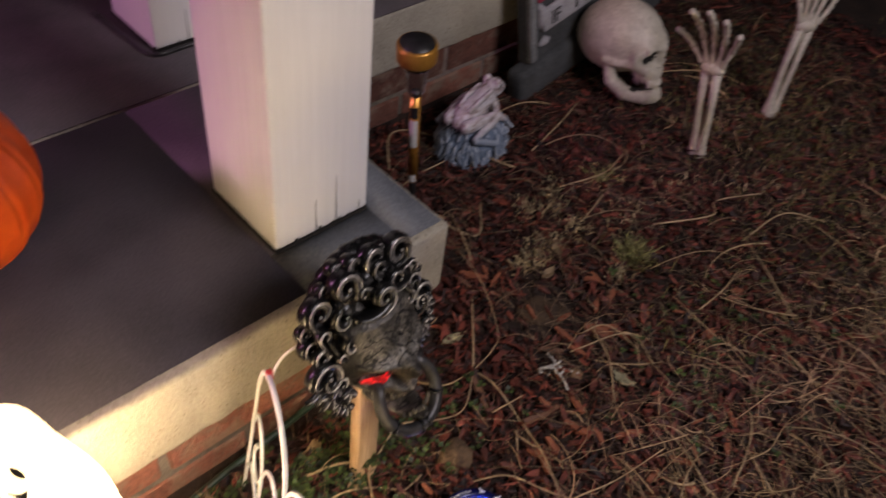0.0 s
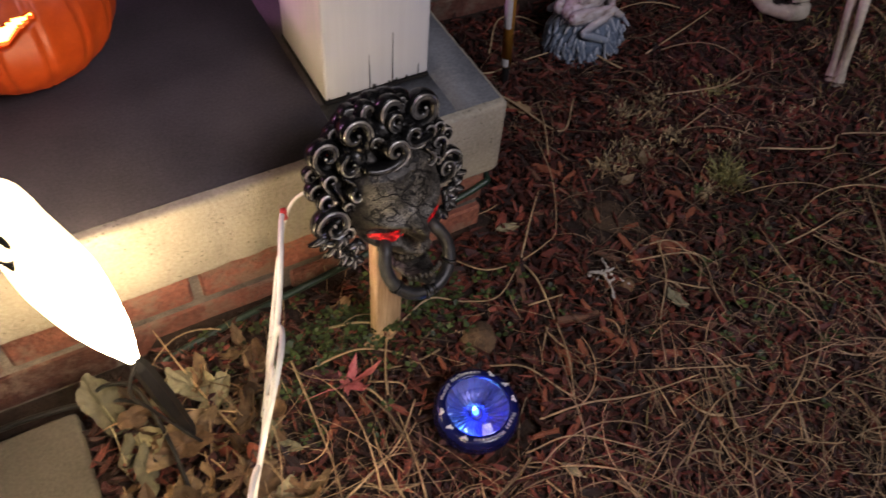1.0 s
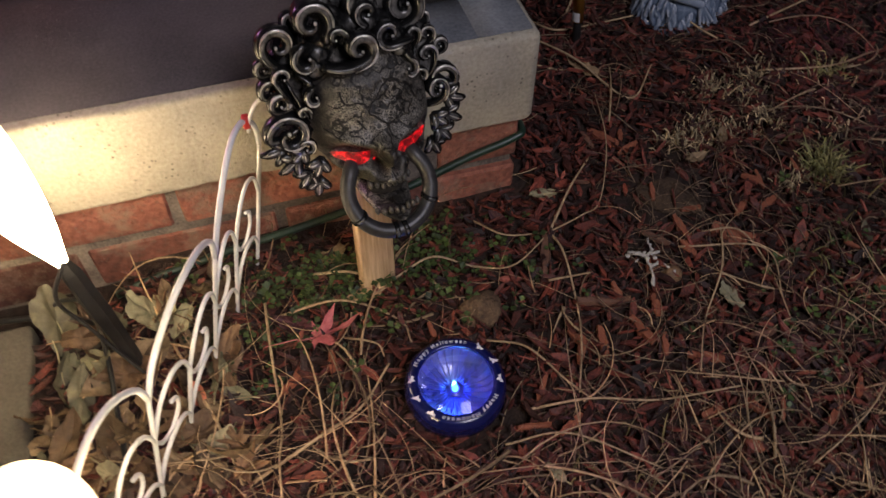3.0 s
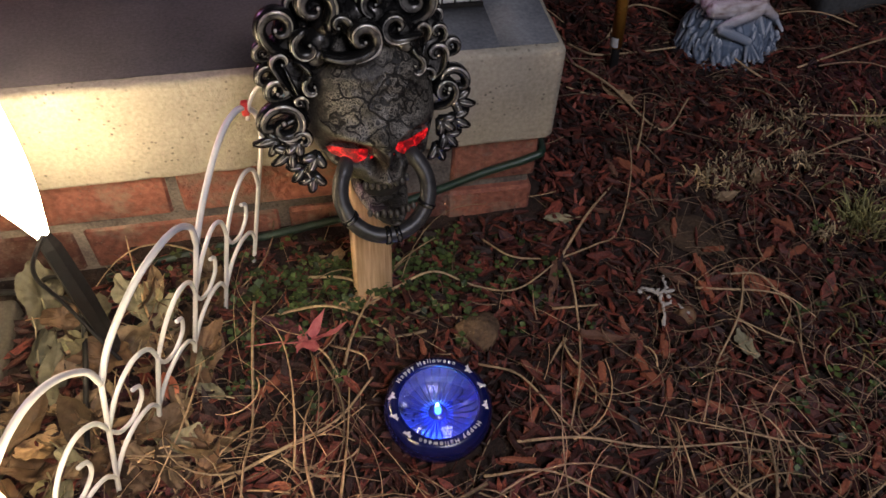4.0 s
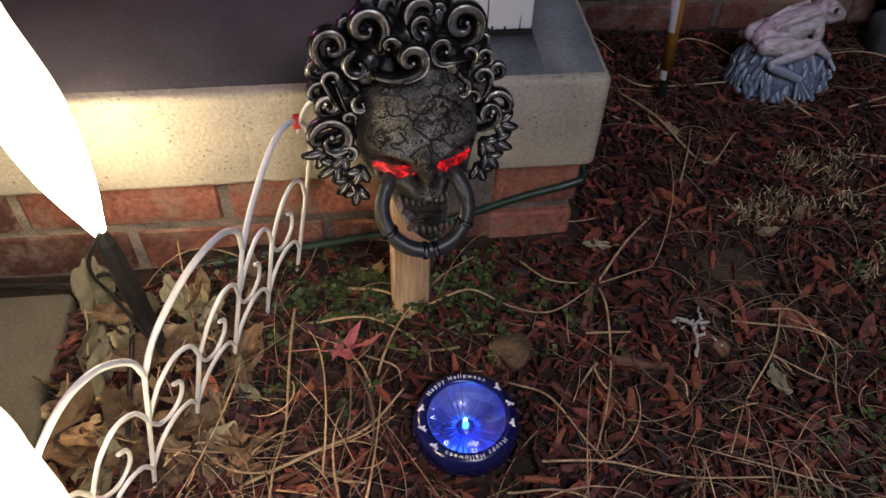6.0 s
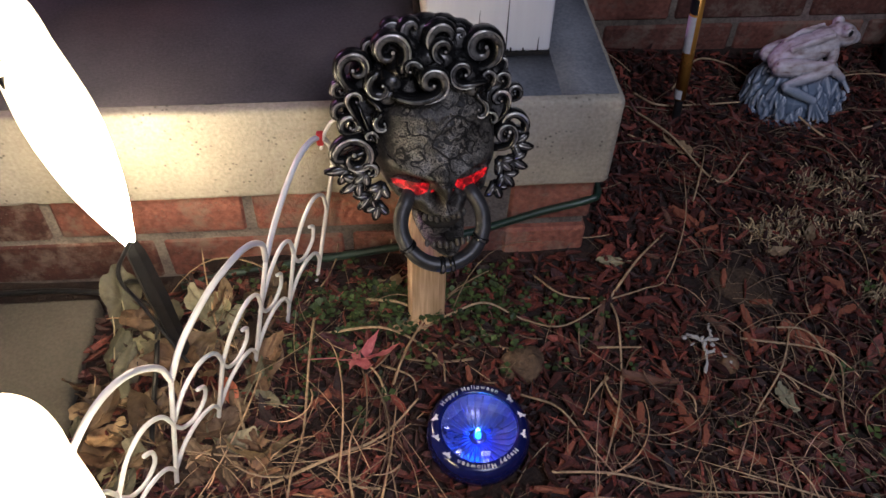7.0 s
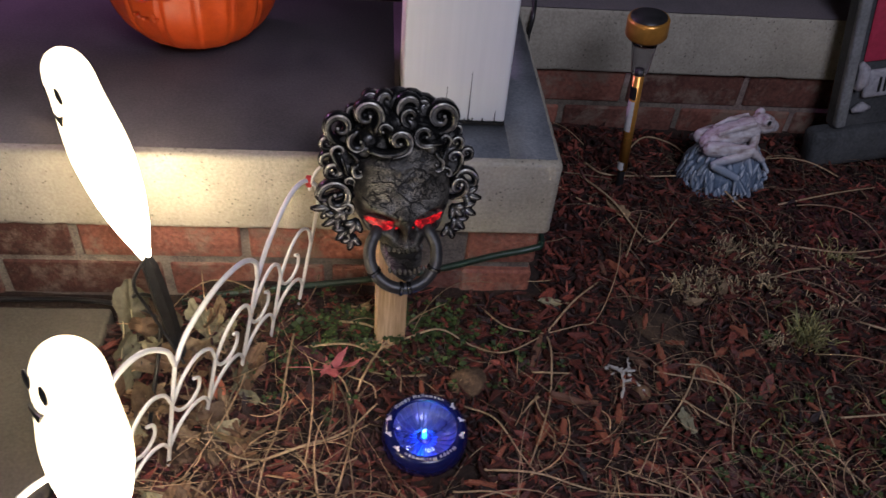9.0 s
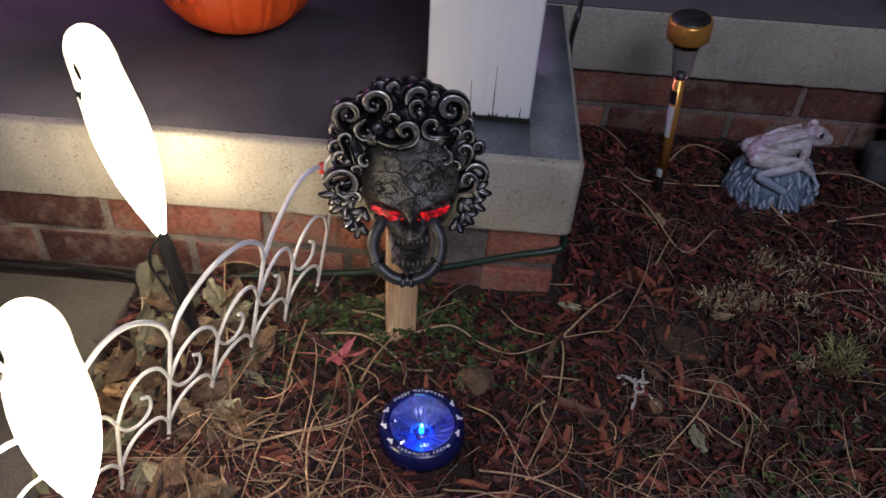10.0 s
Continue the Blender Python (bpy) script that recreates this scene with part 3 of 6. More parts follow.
def curl(parent, cx, cz, r, way, start, rx, rz, lift, turns=0.95, fat=0.30, squash=1.0, deep=9.0, shine=1.0):
    """One cast lock of the mane, sizes in millimetres: a deep dark band, silver rub and painted highlight along its
    front edge, with a bead at its heart.
    """
    cx, cz, r, rx, rz, lift, deep = (0.001 * k for k in (cx, cz, r, rx, rz, lift, deep))
    pts = volute(cx, cz, r, way, start, rx, rz, lift, turns, squash)
    n = len(pts)
    band, edge, thin = Build(), [], []
    heart = Vector((cx, 0, cz))
    for i, p in enumerate(pts):
        f = i / (n - 1)
        w = r * fat * (0.55 + 0.75 * math.sin(math.pi * (0.10 + 0.62 * f))) * (1 - 0.55 * max(0, f - 0.6) / 0.4)
        d = deep * (1 - 0.45 * f)
        tan = (pts[min(i + 1, n - 1)] - pts[max(i - 1, 0)])
        side = Vector((-tan.z, 0, tan.x)).normalized()
        if side.dot(Vector((p.x - heart.x, 0, p.z - heart.z))) < 0:
            side = -side
        flip = side if way > 0 else -side
        for k in range(12):
            a = 2 * math.pi * k / 12
            ca, sa = math.cos(a), math.sin(a)
            band.v.append(p + flip * w * ca * (1.0 if sa > 0 else 1.15) + Vector((0, d * (sa if sa < 0 else 0.42 * sa), 0)))
        edge.append(p + side * w * 0.42 + Vector((0, d * 0.40, 0)))
        thin.append(w)
    for i in range(n - 1):
        for k in range(12):
            a, c = i * 12 + k, i * 12 + (k + 1) % 12
            band.f.append((a, c, c + 12, a + 12))
    band.f.append(tuple(range(11, -1, -1)))
    bead = pts[-1] + Vector((0, 0.001, 0))
    band.ball(bead, max(0.0016, r * 0.19), 12)
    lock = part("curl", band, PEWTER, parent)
    # broken highlight along the front edge, built as a thin silver tube
    lo, hi = int(n * R.uniform(0.16, 0.30)), int(n * R.uniform(0.72, 0.84))
    run = edge[lo:hi]
    m = len(run)
    seed = R.uniform(0, 50)
    rim = Build().tube(run, [max(0.00012, shine * 0.00115 * math.sin(math.pi * (i + 0.5) / m) ** 0.7 * (0.75 + 0.9 * noise.noise((i * 0.35, seed, 0)))) for i in range(m)], 6)
    rim.ball(bead + Vector((0, r * 0.11, r * 0.05)), max(0.0010, r * 0.11), 10)
    part("rim", rim, RUBBED_GLINT, lock, "silver edge, rubbed and painted as highlight")
    return lock


def acanthus(parent, x, z, deg, size, lift):
    """A small lobed leaf tip at the edge of the mane."""
    b, ribs = Build(), []
    for k in (-1, 0, 1):
        a = math.radians(deg + 36 * k)
        ln = size * 1.22 * (1 - 0.20 * abs(k))
        d = Vector((math.cos(a), 0.0, math.sin(a)))
        p = Vector((x, lift, z))
        bend = Vector((-d.z, 0, d.x)) * 0.20 * k * ln
        pts = smooth_line([p, p + d * ln * 0.35 + Vector((0, 0.003, 0)), p + d * ln * 0.7 + bend * 0.5 + Vector((0, 0.0035, 0)), p + d * ln + bend + Vector((0, 0.001, 0))], 4)
        first = len(b.v)
        b.tube(pts, [0.0008 + 0.0036 * math.sin(math.pi * (0.16 + 0.74 * q / 12)) ** 0.9 for q in range(13)], 10)
        for i in range(first, len(b.v)):
            mid = pts[min((i - first) // 10, 12)]
            b.v[i].y = mid.y + (b.v[i].y - mid.y) * 0.55
        ribs.append([q + Vector((0, 0.0021, 0)) for q in pts[1:-1]])
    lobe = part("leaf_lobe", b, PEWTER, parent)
    # painted highlight along the middle of each lobe
    rim = Build()
    for line in ribs:
        rim.tube(line, [0.0002 + 0.0004 * math.sin(math.pi * i / (len(line) - 1)) for i in range(len(line))], 6)
    part("rim", rim, RUBBED_GLINT, lobe, "silver edge, rubbed and painted as highlight")
    return lobe


def knocker():
    turn = Matrix.Translation((-0.180, -0.088, 0.202)) @ pose(0, 0, 0, 0, 0, 186.0) @ pose(0, 0, 0, 15, 0.5, 0)
    ob = thing("skull_knocker_sign", "black skull door knocker with silver curls and glowing red eyes", "yard decoration", turn)
    sx = -1  # local x runs to the viewer's left, y to the front

    # face as a relief over an oval
    nx, nz = 90, 150
    b, grid = Build(), {}
    g = lambda x, z, x0, z0, a, c: math.exp(-(((x - x0) / a) ** 2) - (((z - z0) / c) ** 2))  # noqa: E731
    for i in range(nx + 1):
        for j in range(nz + 1):
            z = -0.050 + 0.145 * j / nz
            half = float(np.interp(z, (-0.050, -0.047, -0.038, -0.028, -0.018, -0.006, 0.006, 0.016, 0.060), (0.008, 0.0165, 0.0215, 0.0225, 0.0255, 0.036, 0.045, 0.049, 0.049)))
            if z > 0.06:
                half *= math.sqrt(max(0.0, 1 - ((z - 0.06) / 0.036) ** 2))
            t = -1 + 2 * i / nx
            x = half * t
            deep = float(np.interp(z, (-0.050, -0.03, 0.02, 0.065, 0.095), (0.040, 0.046, 0.047, 0.038, 0.014)))
            y = deep * math.sqrt(max(0, 1 - t * t * 0.97))
            m = abs(x)
            y -= 0.022 * g(m, z, 0.0205, 0.009 + (m - 0.0205) * 0.20, 0.0160, 0.0080)            # sockets, slanting
            y += 0.0075 * g(m, z, 0.022, 0.0235 + (m - 0.022) * 0.26, 0.022, 0.0058)              # brow
            y += 0.021 * g(m, z, 0.0, 0.010, 0.0078, 0.016)                                       # bridge
            y -= 0.024 * g(m, z, 0.0054, -0.0025, 0.0042, 0.0055)                                 # nose holes
            y += 0.010 * g(m, z, 0.033, -0.001, 0.010, 0.0060)                                    # cheek bones
            y -= 0.012 * g(m, z, 0.027, -0.016, 0.008, 0.008)                                     # hollow cheeks
            y += 0.007 * g(m, z, 0.0, -0.0150, 0.019, 0.0055)                                     # upper jaw
            y -= 0.058 * g(m, z, 0.0, -0.0285, 0.0170, 0.0078)                                    # open mouth
            y += 0.024 * g(m, z, 0.0, -0.0430, 0.022, 0.0062)                                     # jutting jaw
            y += 0.0010 * noise.noise((x * 150, z * 150, 4.0)) + 0.0008 * abs(noise.noise((x * 420, z * 420, 9.0)))
            grid[i, j] = len(b.v)
            b.v.append(Vector((sx * x, y, z)))
    for i in range(nx):
        for j in range(nz):
            b.f.append((grid[i, j], grid[i, j + 1], grid[i + 1, j + 1], grid[i + 1, j]))
    part("face", b, CRACKED, ob, "cracked blackened skull face")

    # bold cracks across the forehead
    skin = [v.copy() for v in b.v]

    def crack(width, *way):
        line = smooth_line([Vector((0.001 * px, 0, 0.001 * pz)) for px, pz in way], 4) if len(way) > 2 else [Vector((0.001 * (way[0][0] + (way[1][0] - way[0][0]) * f), 0, 0.001 * (way[0][1] + (way[1][1] - way[0][1]) * f))) for f in (0, 0.25, 0.5, 0.75, 1)]
        out = []
        for p in line:
            p = Vector((p.x + R.uniform(-0.0007, 0.0007), 0, p.z + R.uniform(-0.0007, 0.0007)))
            near = min(skin, key=lambda v: (v.x - p.x) ** 2 + (v.z - p.z) ** 2)
            out.append(Vector((p.x, near.y - 0.0001, p.z)))
        part("crack", Build().tube(out, [0.001 * width * R.uniform(0.6, 1.3) for _ in out], 6), DARK_GAP, ob, "black crack")

    crack(0.95, (24.9, 61), (22.7, 52.1), (14.4, 52), (6.5, 47.2), (6.4, 42.8), (-5.1, 32.6), (-13.7, 33.6))
    crack(0.75, (6.5, 47.2), (0, 52.2), (-5.7, 59), (-15.2, 63.1), (-23.1, 53.4), (-28, 45.4))
    crack(0.75, (-5.1, 32.6), (-4.3, 26.5), (-9.7, 21.5))
    crack(0.7, (31, 50), (22.7, 52.1))
    crack(0.6, (12.9, 31.8), (17.9, 40.4))
    crack(0.7, (40.9, 33.1), (32.1, 27.9))
    crack(0.6, (-24.8, 44.3), (-18.1, 37.5), (-13.7, 33.6))

    # teeth round the open mouth
    for k in range(8):
        x = 0.0046 * (k - 3.5)
        part("tooth", Build().ball((x, 0.0455 - 22 * x * x, -0.0185 - 0.0008 * (k % 2)), (0.0021, 0.0026, 0.0034), 10), TOOTH, ob)
        part("tooth", Build().ball((x * 1.05, 0.0580 - 26 * x * x, -0.0378 + 0.0008 * (k % 3)), (0.0021, 0.0026, 0.0034), 10), TOOTH, ob)

    # black ball stands in for the shade inside the open mouth
    part("mouth_hollow", Build().ball((0, 0.026, -0.0285), (0.0165, 0.012, 0.0085), 16), DARK_GAP, ob, "black fill for the shade in the open mouth")

    # plate behind
    plate = Build()
    out = [(math.cos(a) * (0.058 + 0.004 * math.sin(a * 9)), math.sin(a) * (0.068 + 0.004 * math.sin(a * 11))) for a in np.linspace(0, 2 * math.pi, 72, endpoint=False)]
    plate.plate(out, 0.016)
    plate.turned(pose(0, 0.004, 0.055, -90, 0, 0))
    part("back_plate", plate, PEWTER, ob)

    # glowing eyes: slanted almonds in the sockets
    for s in (-1, 1):
        e = Build()
        n = 20
        ring_pts = []
        for k in range(n):
            a = 2 * math.pi * k / n
            px, pz = 0.0190 * math.cos(a), 0.0078 * math.sin(a)
            if pz > 0:
                pz *= 0.45
            ring_pts.append((px, pz))
        e.v = [Vector((s * 0.0205 + px, 0.0368 - 17.0 * px * px - (0.34 * px * s if px * s > 0 else 0), 0.0075 + pz + px * s * 0.18)) for px, pz in ring_pts]
        e.v.append(Vector((s * 0.0205, 0.0376, 0.0070)))
        e.f = [(k, (k + 1) % n, n) for k in range(n)]
        part("eye", e, EYE_RED, ob, "glowing red eye")

    # ring through the jaw with clasp and end collars
    ring = Build()
    cx, cz, ra, rb = 0.003, -0.0225, 0.0335, 0.0310
    pts, rad = [], []
    for k in range(49):
        a = math.radians(146 + 248 * k / 48)
        pts.append((cx + ra * math.cos(a), 0.047 - 0.014 * math.sin(a), cz + rb * math.sin(a)))
        rad.append(0.0070)
    for e in (0, -1):
        x0, _, z0 = pts[e]
        tail = [(x0 * 0.90, 0.034, z0 + 0.004), (x0 * 0.76, 0.020, z0 + 0.003)]
        pts = tail[::-1] + pts if e == 0 else pts + tail
        rad = [0.0050, 0.0064] + rad if e == 0 else rad + [0.0064, 0.0050]
    ring.tube(smooth_line(pts, 2), 0.0062, 14)
    part("ring", ring, mat("dark_ring_metal", (0.022, 0.022, 0.023), (0.06, 0.06, 0.062), 0.42, metal=0.3, bump=0.15), ob, "dull black ring")
    for a in (263, 277, 207, 333):
        r0 = math.radians(a)
        c = Vector((cx + ra * math.cos(r0), 0.047 - 0.014 * math.sin(r0), cz + rb * math.sin(r0)))
        tan = Vector((-ra * math.sin(r0), 0, rb * math.cos(r0))).normalized()
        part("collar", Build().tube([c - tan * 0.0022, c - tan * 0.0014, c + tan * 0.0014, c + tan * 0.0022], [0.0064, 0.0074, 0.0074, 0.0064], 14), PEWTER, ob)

    # cast mass of hair behind the locks, thick over the crown
    cap = Build()
    for k in range(15):
        a = math.radians(-8 + 196 * k / 14)
        cap.ball((0.052 * math.cos(a) + 0.003, 0.002, 0.062 + 0.056 * math.sin(a)), (0.017, 0.013, 0.017), 14)
    for k in range(9):
        a = math.radians(14 + 152 * k / 8)
        cap.ball((0.034 * math.cos(a) + 0.004, 0.011, 0.070 + 0.036 * math.sin(a)), (0.014, 0.017, 0.012), 14)
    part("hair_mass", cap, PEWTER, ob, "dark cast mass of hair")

    # near side: tall volutes and hooks, long hair strands falling beside the face
    curl(ob, 59, 102, 12.5, 1, -10, 47, 80, 18, 0.98, 0.30, 1.0, 15)
    curl(ob, 71, 83, 6, 1, 10, 60, 78, 8, 0.9, 0.42)
    curl(ob, 61, 79, 6.8, 1, -20, 56, 50, 22, 0.80, 0.30)
    curl(ob, 70, 66, 8.0, 1, 20, 56, 60, 10, 0.80, 0.34, 1.0, 12)
    curl(ob, 66, 57, 8.0, 1, 10, 53, 52, 18, 0.85, 0.34, 1.0, 9, 1.4)
    curl(ob, 53, 49, 5.0, -1, 180, 60, 76, 26, 0.75, 0.36, 1.0, 9, 1.3)
    curl(ob, 42, 89, 10.0, -1, 60, 44, 106, 27, 0.80, 0.34, 1.0, 12)
    curl(ob, 43, 61, 6.8, -1, 60, 52, 80, 30, 0.72, 0.36, 0.9, 12, 1.3)
    curl(ob, 66, 30, 16.0, 1, 25, 48, 36, 17, 1.15, 0.24, 1.0, 14, 1.4)
    curl(ob, 55, 17, 6.5, 1, 60, 47, 30, 20, 0.8, 0.34)
    # crown: deep rolls standing up from the brow
    curl(ob, 14, 128, 9.5, 1, -60, 15, 108, 20, 0.62, 0.46, 0.9, 16, 0.7)
    curl(ob, 34, 115, 14.0, -1, 215, 22, 94, 25, 1.05, 0.30, 1.0, 18)
    curl(ob, 31, 125, 8.5, -1, 200, 20, 108, 12, 0.70, 0.44, 1.0, 14, 0.8)
    curl(ob, -9, 120, 13.0, 1, -40, 6, 100, 20, 0.70, 0.34, 1.0, 16, 0.9)
    curl(ob, -7, 113, 8.5, 1, -60, 2, 98, 27, 0.85, 0.36, 1.0, 12, 0.8)
    curl(ob, -22, 118, 6.0, 1, -30, -16, 104, 11, 0.8, 0.46, 1.0, 12, 0.6)
    curl(ob, -38, 108, 13.5, -1, 180, -24, 90, 16, 1.05, 0.34, 1.0, 15, 0.8)
    curl(ob, 45, 115, 5.6, 1, -20, 42, 102, 12, 0.8, 0.46, 1.0, 10, 0.8)
    # brow: a heavy lock across the middle, a hook beside it
    curl(ob, 5.5, 93, 11.5, -1, -112, 34, 84, 39, 1.02, 0.36, 1.0, 15)
    curl(ob, -20, 96, 10.5, 1, -95, -40, 86, 32, 0.92, 0.30, 1.0, 13)
    curl(ob, 19, 101, 7.5, -1, 200, 14, 112, 30, 0.7, 0.40, 1.0, 12, 0.7)
    # far side
    curl(ob, -41, 86, 5.5, -1, 200, -38, 72, 20, 0.8, 0.34)
    curl(ob, -54, 81, 5.8, -1, 180, -40, 73, 14, 0.8, 0.34)
    curl(ob, -52, 65, 7.2, -1, 180, -45, 42, 15, 0.85, 0.32, 1.0, 9, 1.2)
    curl(ob, -66, 66, 5.4, -1, 170, -57, 58, 6, 0.8, 0.44)
    curl(ob, -54, 91, 5.0, -1, 180, -45, 86, 6, 0.8, 0.44)
    curl(ob, -62, 38, 15.0, -1, 170, -46, 46, 11, 0.62, 0.20, 0.9, 12, 1.4)
    curl(ob, -57, 34, 9.5, -1, 190, -48, 20, 15, 1.0, 0.30, 0.85, 11, 1.2)
    curl(ob, -33, 63, 7.5, 1, 120, -32, 86, 27, 0.72, 0.34, 0.8, 12)
    curl(ob, -44, 52, 5.0, 1, 90, -44, 76, 21, 0.7, 0.34, 0.8, 9)
    # lobed leaf tips down both cheeks
    for x, z, d, sz, ly in ((70, 18, -5, 17, 9), (62, 8, -30, 17, 11), (55, -6, -50, 15, 10), (50, -16, -75, 14, 9), (46, 4, -60, 14, 16), (57, 16, -35, 13, 15)):
        acanthus(ob, 0.001 * x, 0.001 * z, d, 0.001 * sz, 0.001 * ly)
    for x, z, d, sz, ly in ((-63, 25, 200, 16, 10), (-60, 12, 215, 16, 11), (-54, 0, 235, 15, 11), (-48, -10, 250, 14, 9), (-50, 14, 225, 14, 16)):
        acanthus(ob, 0.001 * x, 0.001 * z, d, 0.001 * sz, 0.001 * ly)

    # wooden stake down into the ground, upright
    st = Build().box((-0.0175, -0.0065, -0.30), (0.0175, 0.0065, 0.02), 0.0012, 1)
    stake = part("stake", st, PINE, ob, "bare pine stake")
    stake.matrix_basis = turn.inverted() @ pose(-0.186, -0.089, 0.222, 0, 0, 194)
    return ob


knocker()

# ---------------------------------------------------------------- ghost path lights


def ghost_mesh():
    """A drooping ghost: round head, wide shoulders, tail drawn to a point below."""
    prof = [(0.0, 0.0), (0.0045, 0.002), (0.010, 0.018), (0.0185, 0.043), (0.0262, 0.073), (0.0300, 0.103), (0.0305, 0.128), (0.0282, 0.154), (0.0258, 0.176), (0.0250, 0.191), (0.0220, 0.205), (0.0148, 0.2150), (0.006, 0.2195), (0.0, 0.2205)]
    b = Build()
    b.lathe([(p.x, p.y) for p in smooth_line([(r, z, 0) for r, z in prof], 4)], 40)
    b.v = [Vector((v.x * (1 + 0.05 * math.sin(v.z * 60)), v.y * 0.88, v.z)) for v in b.v]
    return b


def ghost_light(tip, top, face_deg, foot, label):
    tip, top = Vector(tip), Vector(top)
    axis = (top - tip).normalized()
    front = Vector((math.cos(radians(face_deg)), math.sin(radians(face_deg)), 0))
    back = -(front - axis * front.dot(axis)).normalized()
    m = Matrix.Translation(tip) @ Matrix((back.cross(axis), back, axis)).transposed().to_4x4()
    ob = thing("ghost_light", label, "path light", m, group="ghost path lights")
    tall = (top - tip).length / 0.2205
    shape = ghost_mesh()
    shape.v = [Vector((v.x, v.y, v.z * tall)) for v in shape.v]
    part("ghost", shape, GHOST, ob)
    for s in (-1, 1):
        e = Build().ball((0.0085 * s, -0.0203, 0.197), (0.0042, 0.0016, 0.0085), 14)
        part("eye", e, BLACK_PLASTIC, ob, "black oval eye")
    mouth = Build()
    mouth.plate([(-0.007, 0.005), (-0.002, 0.0035), (0.002, 0.0035), (0.007, 0.005), (0.0015, -0.006), (-0.0015, -0.006)], 0.004)
    mouth.turned(pose(0, -0.0245, 0.174, 90, 0, 0))
    part("mouth", mouth, BLACK_PLASTIC, ob, "black pointed mouth", smooth=False)
    inv = m.inverted()
    foot = Vector(foot)
    st = Build()
    for p0, p1, w in ((tip + Vector((0, 0, 0.008)), foot, 0.0085),):
        pts = [p0.lerp(p1, f) for f in (0, 0.08, 0.4, 0.75, 1)]
        st.tube([inv @ p for p in pts], [0.005, w, w * 1.15, w * 0.9, 0.003], 6)
    part("stake", st, BLACK_PLASTIC, ob, "black plastic ground stake", smooth=False)
    side = Vector((-0.03, -0.004, 0))
    wire = [tip + Vector((0.002, -0.006, 0.012)), tip + Vector((-0.008, -0.014, -0.02)) + side * 0.2, tip.lerp(foot, 0.45) + side * 0.5, tip.lerp(foot, 0.9) + Vector((0.012, -0.02, 0))]
    part("cord", Build().tube([inv @ p for p in smooth_line(wire)], 0.0019, 6), BLACK_PLASTIC, ob, "black lamp cord")
    return ob


ghost_light((-0.4415, -0.0995, 0.140), (-0.4885, -0.0680, 0.367), 231, (-0.416, -0.124, -0.01), "glowing white plastic ghost light tilted back on a black stake")
ghost_light((-0.400, -0.417, 0.152), (-0.385, -0.414, 0.368), 227, (-0.402, -0.420, -0.01), "glowing white plastic ghost light standing beside the wire fence")

# ---------------------------------------------------------------- white wire border fence


def wire_fence():
    ob = thing("wire_fence", "low white coated wire border fence with arches and scrolls", "fence", pose(-0.298, -0.022, 0.0))
    u, h = Vector((-0.44, -0.898, 0.0)), Vector((0.19, -0.02, 0.98))
    pitch, w = 0.129, 0.0021
    P = lambda s, z: u * s + h * z  # noqa: E731

    across = u.cross(h).normalized()

    def wire(name, pts, r=w):
        part(name, Build().tube(smooth_line([P(*p) + across * 0.005 * math.sin(p[0] * 23 + 0.6) * p[1] / 0.2 for p in pts], 6), r, 7), FENCE_WHITE, ob)

    posts = 5
    for k in range(posts):
        s = k * pitch
        wire("post", [(s, -0.03), (s, 0.08), (s, 0.172)])
        if k < posts - 1:
            m = s + pitch / 2
            wire("arch", [(s, 0.165), (s + 0.012, 0.196), (s + 0.038, 0.222), (m, 0.230), (s + pitch - 0.038, 0.222), (s + pitch - 0.012, 0.196), (s + pitch, 0.165)], 0.0025)
            wire("middle_post", [(m, -0.03), (m, 0.04), (m, 0.110)])
            for a, b in ((s, m), (m, s + pitch)):
                q = b - a
                wire("small_arch", [(a, 0.105), (a + q * 0.2, 0.134), (a + q * 0.5, 0.146), (a + q * 0.8, 0.134), (b, 0.105)], 0.0019)
                wire("low_arch", [(a, 0.032), (a + q * 0.2, 0.054), (a + q * 0.5, 0.062), (a + q * 0.8, 0.054), (b, 0.032)], 0.0019)
                wire("scroll", [(b - 0.001, 0.100), (b - q * 0.18, 0.082), (b - q * 0.42, 0.074), (b - q * 0.62, 0.084), (b - q * 0.60, 0.103), (b - q * 0.46, 0.112)], 0.0018)
    part("end_loop", Build().tube(smooth_line([Vector(p) for p in ((0.023, -0.034, 0.205), (0.027, -0.036, 0.222), (0.034, -0.038, 0.236), (0.044, -0.040, 0.243), (0.058, -0.038, 0.238), (0.070, -0.030, 0.220))], 6), 0.0016, 7), FENCE_WHITE, ob)
    part("red_clip", Build().box((-0.003, -0.003, 0.150), (0.003, 0.003, 0.163), 0.0015), RED_CLIP, ob, "red plastic clip at the fence end", at=pose(0.023, -0.034, 0.060))
    return ob


wire_fence()

# ---------------------------------------------------------------- blue puck light


def text_mesh(body, size, extrude):
    cu = bpy.data.curves.new("glyph", "FONT")
    cu.body, cu.size, cu.extrude, cu.align_x = body, size, extrude, "CENTER"
    tmp = bpy.data.objects.new("glyph", cu)
    me = bpy.data.meshes.new_from_object(tmp)
    bpy.data.objects.remove(tmp)
    return me


